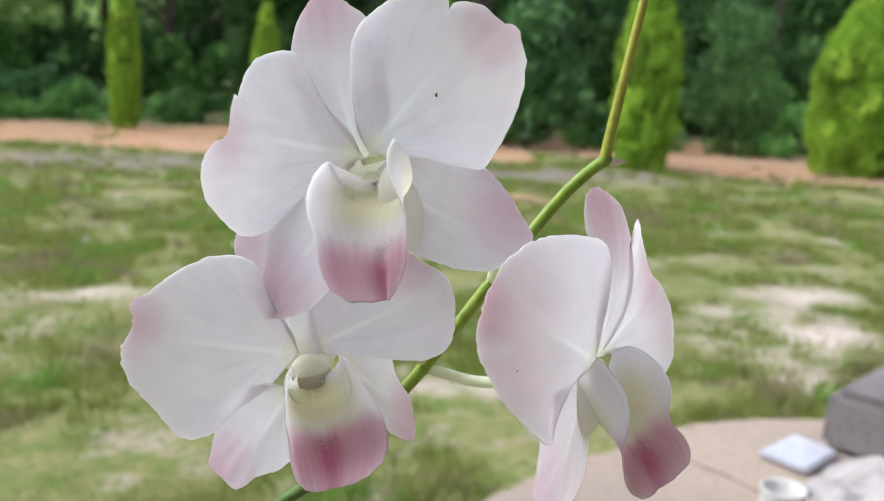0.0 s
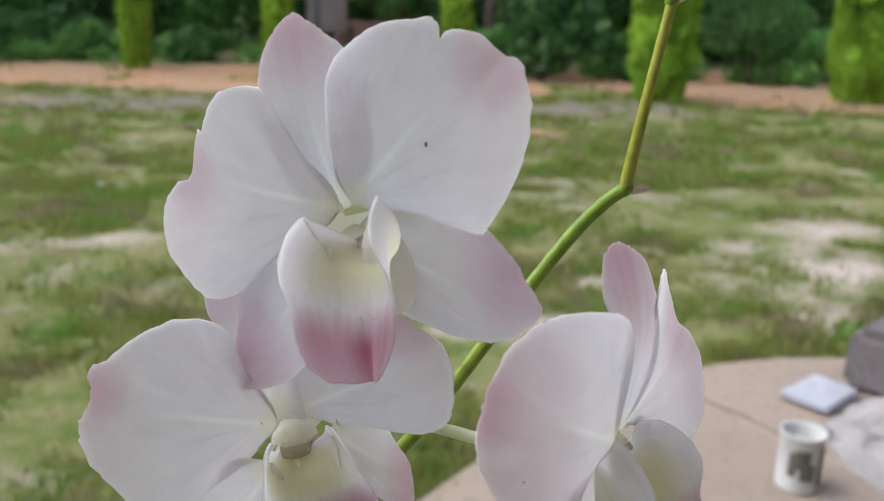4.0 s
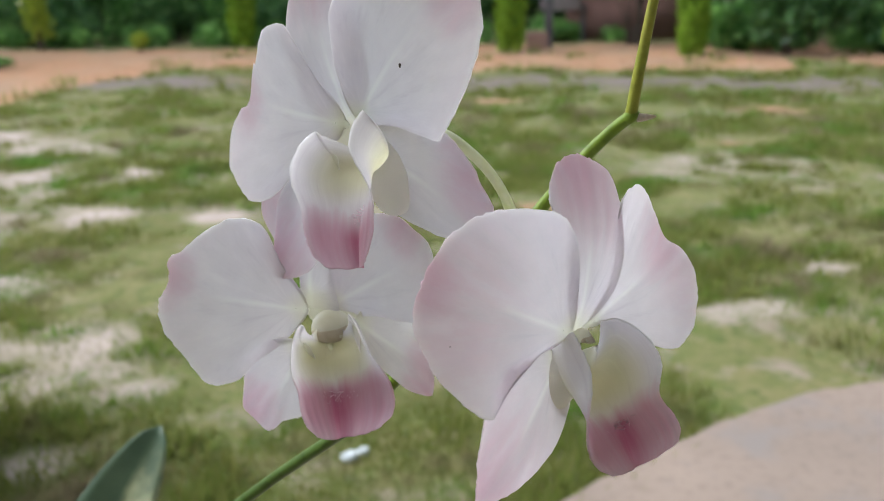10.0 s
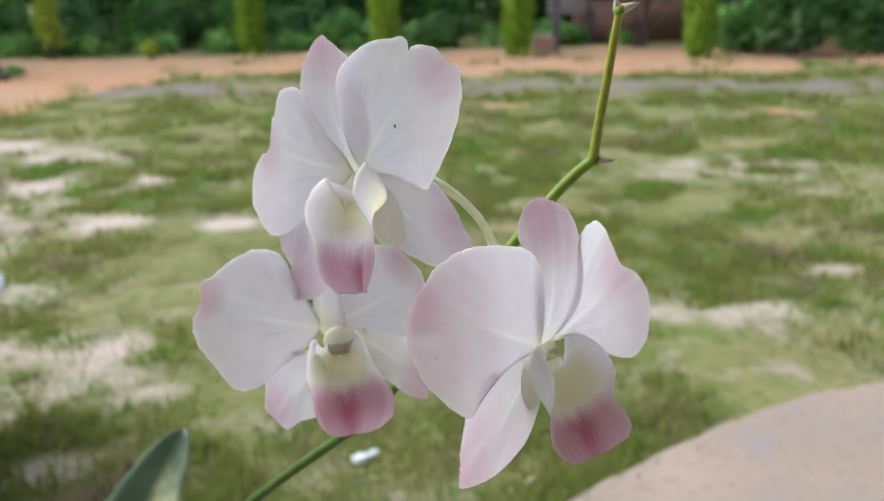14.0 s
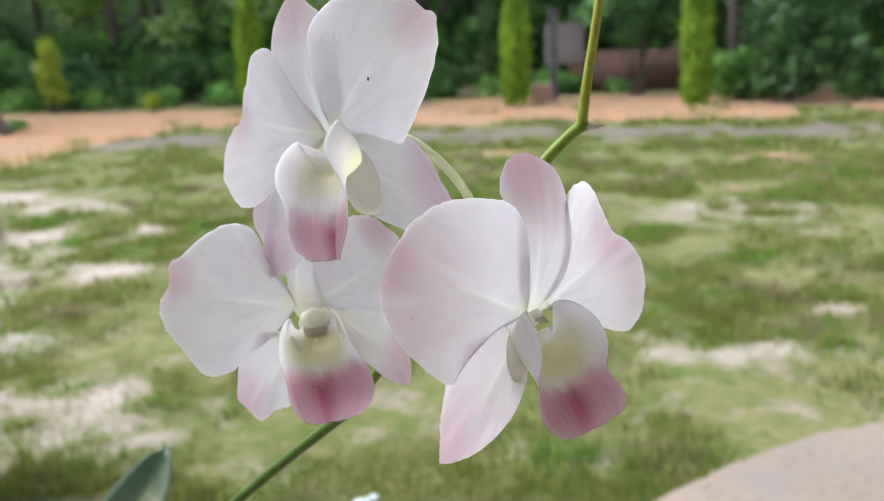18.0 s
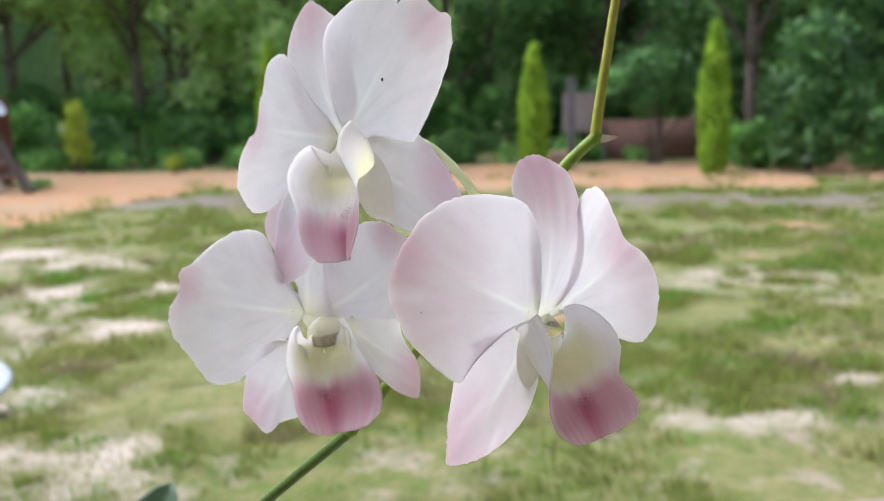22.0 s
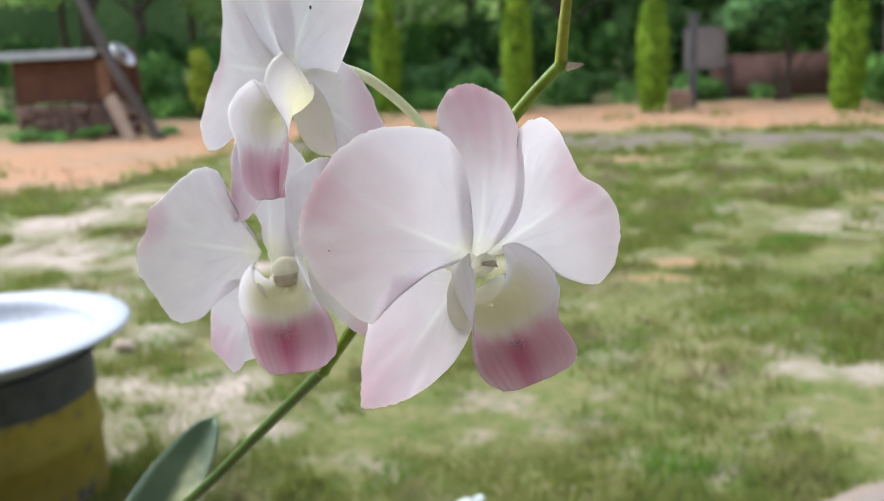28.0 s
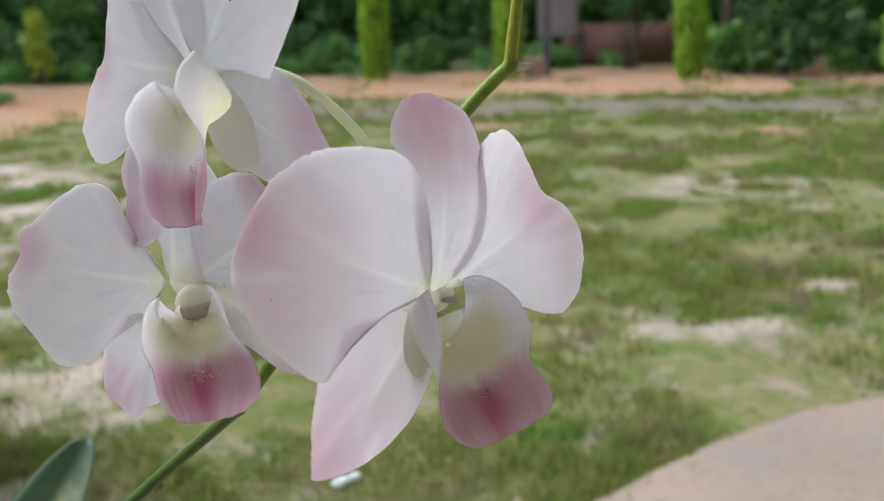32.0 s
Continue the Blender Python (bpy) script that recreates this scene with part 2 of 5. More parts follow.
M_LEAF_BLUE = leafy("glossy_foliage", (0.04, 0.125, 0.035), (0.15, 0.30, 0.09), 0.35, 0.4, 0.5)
# lit copy of the foliage: sunlight on the canopy is put into these greens
M_LEAF_SUN = leafy("sun_painted_foliage", (0.36, 0.58, 0.17), (0.66, 0.82, 0.36), 0.5, 0.62, 0.3, 0.7)
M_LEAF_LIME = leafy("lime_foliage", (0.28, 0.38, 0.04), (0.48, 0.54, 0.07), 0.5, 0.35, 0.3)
M_GRASS = turf_blades()
M_SLAB = surface("sandy_concrete", (0.305, 0.236, 0.186), (0.25, 0.196, 0.156), 0.9, 1.6, 45.0, 0, 0.35, 0.006, (0.235, 0.20, 0.175))
M_WOOD_BROWN = surface("brown_boards", (0.15, 0.065, 0.04), (0.10, 0.045, 0.03), 0.85, 4.0, 35.0)
M_WOOD_TAN = surface("tan_board", (0.27, 0.145, 0.085), (0.20, 0.10, 0.06), 0.85, 5.0, 35.0)
M_WOOD_PALE = surface("pale_board", (0.38, 0.29, 0.22), (0.29, 0.215, 0.165), 0.85, 4.0, 35.0)
M_WOOD_DARK = surface("weathered_pole", (0.085, 0.07, 0.062), (0.13, 0.11, 0.10), 0.9, 4.0, 40.0)
M_LOG = surface("firewood", (0.20, 0.125, 0.10), (0.33, 0.22, 0.175), 0.9, 9.0, 50.0)
M_TIN = surface("tin_sheet", (0.62, 0.64, 0.68), (0.50, 0.52, 0.56), 0.4, 3.0, 30.0, 0.6, 0.2, 0.003)
M_POST = surface("grey_post", (0.11, 0.105, 0.11), (0.16, 0.155, 0.16), 0.85, 4.0, 30.0)
M_BLOCK = surface("pink_block", (0.42, 0.27, 0.21), (0.34, 0.22, 0.18), 0.9, 4.0, 30.0)
M_BANK = surface("red_earth_bank", (0.22, 0.125, 0.10), (0.16, 0.09, 0.075), 0.95, 2.0, 25.0, 0, 0.8, 0.03)
M_PANEL = surface("grey_panel", (0.32, 0.27, 0.27), (0.25, 0.21, 0.21), 0.85, 2.0, 30.0)
M_ENAMEL = surface("white_enamel", (0.37, 0.395, 0.45), (0.33, 0.355, 0.405), 0.42, 4.0, 50.0, 0, 0.05, 0.001, None, 0.6)
M_DRUM = surface("yellow_drum_paint", (0.29, 0.22, 0.03), (0.20, 0.15, 0.025), 0.6, 5.0, 25.0, 0, 0.4, 0.003, (0.06, 0.06, 0.065))
M_DRUM_DARK = surface("dark_drum_rim", (0.06, 0.06, 0.068), (0.12, 0.12, 0.125), 0.6, 5.0, 30.0)
M_CAN = surface("white_can", (0.56, 0.55, 0.53), (0.46, 0.45, 0.43), 0.5, 12.0, 90.0, 0, 0.2, 0.002)
M_CAN_MARK = surface("dark_can_print", (0.10, 0.095, 0.08), (0.16, 0.15, 0.12), 0.6, 25.0, 120.0)
M_GREYBLOCK = surface("grey_brown_block", (0.125, 0.105, 0.105), (0.165, 0.145, 0.145), 0.9, 5.0, 40.0)
M_CEMENT = surface("cement_lump", (0.36, 0.325, 0.31), (0.27, 0.245, 0.24), 0.95, 6.0, 50.0, 0, 0.6, 0.01)
M_SHEET_BLUE = surface("pale_blue_sheet", (0.42, 0.42, 0.47), (0.36, 0.355, 0.39), 0.5, 5.0, 40.0)
M_BRICK_PINK = surface("pinkish_brick", (0.42, 0.27, 0.25), (0.36, 0.25, 0.24), 0.9, 9.0, 60.0)
M_PLASTIC = surface("white_scrap", (0.62, 0.66, 0.66), (0.50, 0.55, 0.55), 0.5, 20.0, 90.0)
M_STONE = surface("tan_stone", (0.52, 0.42, 0.33), (0.42, 0.34, 0.27), 0.9, 15.0, 60.0)
M_CLOD = surface("earth_clods", (0.34, 0.18, 0.10), (0.25, 0.15, 0.09), 0.95, 1.5, 40.0)
M_WALL = surface("plain_plaster", (0.58, 0.56, 0.52), (0.52, 0.50, 0.46), 0.9, 1.2, 40.0)
M_FAR = surface("far_woods", (0.05, 0.095, 0.03), (0.09, 0.15, 0.05), 0.95, 0.35, 3.0)

# ---------------------------------------------------------------- building helpers
WORLD = {}


def place(ob, m, parent=None):
    WORLD[ob.name] = m
    if parent:
        ob.parent = parent
        ob.matrix_basis = WORLD[parent.name].inverted() @ m
    else:
        ob.matrix_basis = m
    return ob


def thing(name, m, label, category, group="", kind=""):
    ob = place(new(name), m)
    return tagged(ob, label, category, group, kind)


def mesh_of(name, bm, material, smooth=True):
    me = bpy.data.meshes.new(name)
    bm.to_mesh(me)
    bm.free()
    if smooth:
        me.shade_smooth()
    me.materials.append(material)
    return me


def part(name, bm, material, parent, label="", m=None, smooth=True):
    ob = new(name, mesh_of(name, bm, material, smooth))
    place(ob, m or (WORLD[parent.name] if parent else Matrix()), parent)
    return tagged(ob, label)


def raw_mesh(name, verts, faces, material, smooth=False):
    me = bpy.data.meshes.new(name)
    me.from_pydata(verts, [], faces)
    me.materials.append(material)
    if smooth:
        me.shade_smooth()
    return me


def raw_part(name, verts, faces, material, parent, label="", m=None, smooth=False):
    ob = new(name, raw_mesh(name, verts, faces, material, smooth))
    place(ob, m or (WORLD[parent.name] if parent else Matrix()), parent)
    return tagged(ob, label)


def box(sx, sy, sz, bevel=0.004, m=None):
    bm = bmesh.new()
    bmesh.ops.create_cube(bm, size=1, matrix=(m or Matrix()) @ Matrix.Diagonal((sx, sy, sz, 1)))
    if bevel:
        bmesh.ops.bevel(bm, geom=bm.edges[:], offset=bevel, segments=2, affect="EDGES")
    return bm


def smooth_step(v, lo, hi):
    f = min(max((v - lo) / (hi - lo), 0.0), 1.0)
    return f * f * (3 - 2 * f)


def rough_up(bm, amount, scale, seed=0.0):
    for v in bm.verts:
        v.co += noise.noise_vector(v.co * scale + Vector((seed, 0, 0))) * amount
    return bm


def spline(points, n):
    """Smooth run of n+1 points through the given ones."""
    ps = [Vector(p) for p in points]
    out = []
    for k in range(n + 1):
        u = k / n * (len(ps) - 1)
        i = min(int(u), len(ps) - 2)
        f = u - i
        a, b, c, d = ps[max(i - 1, 0)], ps[i], ps[i + 1], ps[min(i + 2, len(ps) - 1)]
        out.append(0.5 * (2 * b + (c - a) * f + (2 * a - 5 * b + 4 * c - d) * f * f + (3 * b - a - 3 * c + d) * f ** 3))
    return out


def tube(points, radii, n=40, sides=14, cap=True):
    """A round, tapering tube along a smooth line."""
    line = spline(points, n)
    rs = [radii[0] + (radii[-1] - radii[0]) * k / n for k in range(n + 1)] if len(radii) == 2 else [v.x for v in spline([(r, 0, 0) for r in radii], n)]
    bm = bmesh.new()
    side = Vector((0, 0, 1)).cross(line[1] - line[0])
    if side.length < 1e-9:
        side = Vector((1, 0, 0))
    side.normalize()
    rings = []
    for k, p in enumerate(line):
        d = (line[min(k + 1, n)] - line[max(k - 1, 0)]).normalized()
        side = (side - d * side.dot(d)).normalized()
        up = d.cross(side)
        rings.append([bm.verts.new(p + rs[k] * (cos(a) * side + sin(a) * up)) for a in (tau * j / sides for j in range(sides))])
    for a, b in zip(rings, rings[1:]):
        for j in range(sides):
            bm.faces.new((a[j], a[(j + 1) % sides], b[(j + 1) % sides], b[j]))
    if cap:
        bm.faces.new(rings[0][::-1])
        bm.faces.new(rings[-1])
    return bm


def lathe(profile, sides=48):
    """A turned shape from (radius, height) pairs."""
    bm = bmesh.new()
    rings = [[bm.verts.new((r * cos(tau * j / sides), r * sin(tau * j / sides), h)) for j in range(sides)] for r, h in profile]
    for a, b in zip(rings, rings[1:]):
        for j in range(sides):
            bm.faces.new((a[j], a[(j + 1) % sides], b[(j + 1) % sides], b[j]))
    return bm


def leaves(rng, centres, n, size, up=0.0, aspect=0.5, hollow=0.55):
    """n leaves, each a folded pair of triangles, scattered through ellipsoids (x, y, z, rx, ry, rz)."""
    c = np.array(centres, float)
    w = c[:, 3] * c[:, 4] + c[:, 4] * c[:, 5] + c[:, 3] * c[:, 5]
    pick = rng.choice(len(c), n, p=w / w.sum())
    d = rng.normal(size=(n, 3))
    d /= np.linalg.norm(d, axis=1)[:, None]
    r = hollow + (1 - hollow) * rng.random(n) ** 0.6
    r *= 1 + 0.12 * rng.normal(size=n)
    pos = c[pick, :3] + d * r[:, None] * c[pick, 3:6]
    axis = rng.normal(size=(n, 3)) + 0.6 * d
    axis[:, 2] += up
    axis /= np.linalg.norm(axis, axis=1)[:, None]
    side = np.cross(axis, rng.normal(size=(n, 3)))
    side /= np.linalg.norm(side, axis=1)[:, None]
    nrm = np.cross(axis, side)
    s = size * (0.6 + 0.8 * rng.random(n))[:, None]
    a = pos - axis * s * 0.5
    b = pos + axis * s * 0.5
    l = pos + side * s * aspect * 0.5 + nrm * s * 0.1
    q = pos - side * s * aspect * 0.5 + nrm * s * 0.1
    v = np.stack([a, l, b, q], 1).reshape(-1, 3)
    f = np.arange(n)[:, None] * 4
    faces = np.concatenate([np.hstack([f, f + 1, f + 2]), np.hstack([f, f + 2, f + 3])])
    return v.tolist(), faces.tolist()


# ---------------------------------------------------------------- the yard's ground
def bed_front(x):
    pts = ((-9, 6.2), (-5.2, 6.4), (-4.0, 6.9), (-3.74, 9.0), (-3.1, 10.9), (-1.5, 10.8), (0.1, 10.2), (1.3, 10.2), (4.0, 9.75), (4.4, 11.5), (5.4, 9.3), (6.2, 8.3), (8.5, 7.8), (14, 7.0))
    return float(np.interp(x, [p[0] for p in pts], [p[1] for p in pts]))


SANDY = ((-2.45, 5.15, 0.5, 0.3), (-1.75, 5.2, 0.3, 0.25), (-3.0, 4.6, 0.7, 0.45), (-1.1, 2.72, 0.17, 0.2), (-1.28, 2.5, 0.2, 0.16), (-0.85, 2.35, 0.12, 0.1),
         (0.74, 2.88, 0.16, 0.12), (1.12, 2.95, 0.15, 0.1), (-0.5, 4.3, 0.3, 0.16), (-1.0, 4.2, 0.25, 0.14), (2.65, 3.3, 0.35, 0.4), (2.2, 2.9, 0.25, 0.22), (3.0, 3.9, 0.4, 0.3),
         (-2.3, 3.7, 0.4, 0.35), (-2.6, 6.0, 0.5, 0.4), (-3.2, 6.4, 0.6, 0.4), (-1.7, 4.3, 0.3, 0.25), (-3.4, 5.6, 0.7, 0.5), (1.9, 4.6, 0.25, 0.2), (1.5, 3.35, 0.16, 0.14), (-1.6, 3.3, 0.2, 0.2), (-2.0, 2.9, 0.25, 0.25), (-1.0, 1.95, 0.14, 0.12))
ORANGE = ((0.46, 8.05, 0.42, 0.14), (2.68, 7.32, 0.5, 0.2), (0.55, 4.35, 0.3, 0.09), (0.35, 4.05, 0.3, 0.07), (-1.9, 9.8, 0.5, 0.12), (1.9, 5.9, 0.3, 0.07))

WORN = ((-2.7, 4.7, 1.5, 1.15), (-1.3, 2.5, 0.55, 0.6), (-2.2, 3.2, 0.8, 0.6), (2.6, 3.4, 0.8, 0.7), (0.9, 2.9, 0.5, 0.25), (-4.2, 5.6, 1.2, 0.9), (1.7, 5.2, 0.7, 0.5))


def blob(x, y, spots):
    return max(math.exp(-(((x - a) / rx) ** 2 + ((y - b) / ry) ** 2)) for a, b, rx, ry in spots)


def cover(x, y):
    """How sandy, how orange and how littered the ground is."""
    w = noise.noise(Vector((x * 1.3, y * 1.3, 3.0))) * 0.35
    fine = noise.noise(Vector((x * 5, y * 5, 1))) + 0.6 * noise.noise(Vector((x * 11, y * 11, 8)))
    sand = blob(x, y, SANDY) * (0.72 + w + 0.5 * fine)
    sand = max(sand, blob(x, y, WORN) * (0.5 + 1.1 * w + 0.42 * fine))
    if y > 14.3:
        return 0.0, 0.0, 0.0
    past = y - bed_front(x) - w * 0.5
    bed = min(max(past * 2.5, 0.0), 1.0) if y < 13.4 + w else max(0.0, 1 - (y - 13.4 - w))
    bed = max(bed, blob(x, y, ORANGE) * (0.8 + w))
    lit = math.exp(-((y - 9.4 + 0.12 * x) / 0.8) ** 2) * (0.72 + 1.4 * w + 0.45 * fine) if -4 < x < 5 else 0.0
    return sand, bed, lit


def axis_steps(core0, core1, step0, far):
    xs = list(np.arange(core0, core1 + step0 / 2, step0))
    g = step0
    lo, hi = xs[0], xs[-1]
    while hi < far:
        g *= 1.35
        lo, hi = lo - g, hi + g
        xs = [lo] + xs + [hi]
    return xs


gx, gy = axis_steps(-8.0, 9.0, 0.075, 1500), axis_steps(0.5, 14.5, 0.075, 1500)
verts, cols = [], []
for y in gy:
    for x in gx:
        near = -8 < x < 9 and 0.5 < y < 14.5
        z = (noise.noise(Vector((x * 0.5, y * 0.5, 0))) * 0.02 + noise.noise(Vector((x * 3, y * 3, 5))) * 0.008 + smooth_step(y, 2.5, 3.2) * (noise.noise(Vector((x * 2.4, y * 2.4, 7))) * 0.022 + noise.noise(Vector((x * 6.5, y * 6.5, 2))) * 0.014)) if near else 0.0
        verts.append((x, y, z))
        cols.extend((*(cover(x, y) if near else (0.0, 0.0, 0.0)), 1.0))
nx = len(gx)
faces = [(j * nx + i, j * nx + i + 1, (j + 1) * nx + i + 1, (j + 1) * nx + i) for j in range(len(gy) - 1) for i in range(nx - 1)]
me = raw_mesh("ground", verts, faces, M_GROUND, True)
me.color_attributes.new("cover", "FLOAT_COLOR", "POINT").data.foreach_set("color", cols)
ground = tagged(place(new("ground", me), Matrix()), "patchy green lawn with bare sandy spots and an orange soil bed", "ground", "", "structure")

# grass tufts on the near lawn
rng = np.random.default_rng(4)
gv, gf = [], []


def on_slab(x, y):
    return y < float(np.interp(x, (0.0, 0.34, 1.03, 1.36, 1.95, 9.0), (1.50, 1.80, 2.27, 2.39, 2.36, 2.2)))


def lawn(n, y0, y1, half0, half1, h, wide):
    made = 0
    while made < n:
        y = y0 + (y1 - y0) * rng.random() ** 1.3
        f = (y - y0) / (y1 - y0)
        x = -0.66 * y - half0 + (1.62 * y + 2 * half0) * rng.random()
        s, b, l = cover(x, y)
        thick = noise.noise(Vector((x * 2.4, y * 2.4, 9))) + 0.5 * noise.noise(Vector((x * 6, y * 6, 2)))
        if on_slab(x, y) or rng.random() < max(s * 0.9, b * 1.25) or rng.random() < l * 0.95 or rng.random() > 0.62 + 0.9 * thick:
            continue
        for _ in range(3):
            a, lean = rng.random() * tau, rng.random() * 1.7
            hh = h * (0.4 + 0.9 * rng.random())
            px, py = x + rng.normal() * 0.018, y + rng.normal() * 0.018
            k = len(gv)
            gv.extend(((px - sin(a) * wide, py + cos(a) * wide, -0.01), (px + sin(a) * wide, py - cos(a) * wide, -0.01), (px + cos(a) * lean * hh, py + sin(a) * lean * hh, hh)))
            gf.append((k, k + 1, k + 2))
        made += 1


def clumps(n, y0, y1, tall):
    """Taller, fresher tufts scattered over the lawn."""
    for _ in range(n):
        y = y0 + (y1 - y0) * rng.random() ** 1.2
        x = -0.66 * y - 0.3 + (1.62 * y + 0.6) * rng.random()
        sa, be, li = cover(x, y)
        if on_slab(x, y) or sa > 0.35 or be > 0.3 or li > 0.45 or noise.noise(Vector((x * 1.4, y * 1.4, 9))) + 0.4 * noise.noise(Vector((x * 5, y * 5, 4))) < -0.12 + 0.25 * rng.random():
            continue
        h, spread = tall * (0.5 + rng.random()), 0.018 + 0.03 * rng.random()
        for _ in range(15):
            a, lean = rng.random() * tau, 0.2 + rng.random() * 0.9
            hh, wd = h * (0.5 + 0.6 * rng.random()), 0.0035 + 0.0008 * y
            px, py = x + rng.normal() * spread, y + rng.normal() * spread
            k = len(gv)
            gv.extend(((px - sin(a) * wd, py + cos(a) * wd, -0.01), (px + sin(a) * wd, py - cos(a) * wd, -0.01), (px + cos(a) * lean * hh, py + sin(a) * lean * hh, hh)))
            gf.append((k, k + 1, k + 2))


clumps(7500, 1.5, 5.5, 0.048)
clumps(7500, 5.0, 11.0, 0.060)
lawn(52000, 1.4, 5.0, 0.3, 0, 0.015, 0.0034)
lawn(40000, 4.6, 12.0, 0.3, 0, 0.017, 0.008)
grass = tagged(place(new("grass", raw_mesh("grass", gv, gf, M_GRASS)), Matrix()), "short uneven green grass blades on the lawn", "grass", "", "stuff")

# loose clods and low weeds along the orange bed
cv, cf = [], []
for _ in range(2600):
    x = -8 + 17 * rng.random()
    y = bed_front(x) + 0.05 + rng.random() * 2.2
    if y > 13.6:
        continue
    s = 0.008 + 0.014 * rng.random() ** 2
    k = len(cv)
    a = rng.random() * tau
    cv.extend([(x + s * cos(a + q * tau / 5) * (0.7 + 0.6 * rng.random()), y + s * sin(a + q * tau / 5), -0.005) for q in range(5)] + [(x + 0.3 * s * rng.normal(), y, s * (0.6 + 0.5 * rng.random()))])
    cf.extend([(k + q, k + (q + 1) % 5, k + 5) for q in range(5)])
clods = tagged(place(new("clods", raw_mesh("clods", cv, cf, M_CLOD)), Matrix()), "loose orange brown clods of earth on the bed", "soil", "", "stuff")
wv, wf = [], []
for _ in range(95):
    x = -7 + 16 * rng.random()
    near_edge = rng.random() < 0.65
    y = bed_front(x) + (rng.normal() * 0.12 if near_edge else 0.2 + rng.random() * 2.4)
    if y > 14:
        continue
    size = 0.05 + 0.09 * rng.random() ** 2
    for _ in range(26):
        a, lean = rng.random() * tau, 0.3 + rng.random()
        px, py = x + rng.normal() * size * 1.3, y + rng.normal() * size * 0.7
        hh = size * (0.5 + 0.8 * rng.random())
        k = len(wv)
        wv.extend(((px - sin(a) * 0.012, py + cos(a) * 0.012, -0.01), (px + sin(a) * 0.012, py - cos(a) * 0.012, -0.01), (px + cos(a) * lean * hh, py + sin(a) * lean * hh, hh)))
        wf.append((k, k + 1, k + 2))
weeds = tagged(place(new("weeds", raw_mesh("weeds", wv, wf, M_GRASS)), Matrix()), "low green weeds along the edge of the orange bed", "weeds", "", "stuff")

# sandy concrete apron beside the lawn
def apron_piece(edge, top_z):
    bm = bmesh.new()
    ring = []
    for (x0, y0), (x1, y1) in zip(edge, edge[1:] + edge[:1]):
        k = 8 if hypot(x1 - x0, y1 - y0) < 1.5 else 2
        for j in range(k):
            f = j / k
            x, y = x0 + (x1 - x0) * f, y0 + (y1 - y0) * f
            w = 0.02 if k == 8 else 0.0
            ring.append(bm.verts.new((x + w * noise.noise(Vector((x * 9, y * 9, 1))), y + w * noise.noise(Vector((x * 9, y * 9, 7))), top_z)))
    top = bm.faces.new(ring)
    ext = bmesh.ops.extrude_face_region(bm, geom=[top])
    for v in ext["geom"]:
        if isinstance(v, bmesh.types.BMVert):
            v.co.z = -0.05
    bmesh.ops.recalc_face_normals(bm, faces=bm.faces[:])
    slab = part("pavement", bm, M_SLAB, None, smooth=False)
    tagged(slab, "sandy tan concrete apron with a ragged edge beside the lawn", "pavement", "", "structure")


apron_piece(((-0.35, 1.10), (0.0, 1.52), (0.34, 1.80), (0.70, 2.06), (1.03, 2.24), (1.26, 2.28), (1.335, 2.07), (1.40, 1.92), (1.62, 1.2), (2.2, -2.2), (-0.35, -2.2)), 0.035)
apron_piece(((1.275, 2.29), (1.34, 2.37), (1.65, 2.40), (1.95, 2.36), (3.0, 2.30), (6.0, 2.2), (6.0, -2.2), (2.21, -2.2), (1.63, 1.2), (1.41, 1.925), (1.345, 2.075)), 0.037)

# plain wall behind the camera, unseen, added to close the place and cut light
back_wall = part("wall_south", box(8.4, 0.2, 2.54, 0.01, Matrix.Translation((1.1, -2.3, 1.27))), M_WALL, None, smooth=False)
tagged(back_wall, "plain plastered wall added unseen behind the viewer, closing the place and blocking light", "wall", "", "structure")

# unseen roof added overhead to cut the front light on the blooms
light_block = part("shade_roof", box(8.4, 2.45, 0.12, 0.01, Matrix.Translation((1.1, -1.075, 2.62))), M_WALL, None, smooth=False)
tagged(light_block, "plain unseen roof added overhead to cut front light on the blooms", "roof", "", "structure")

# ---------------------------------------------------------------- trees and shrubs


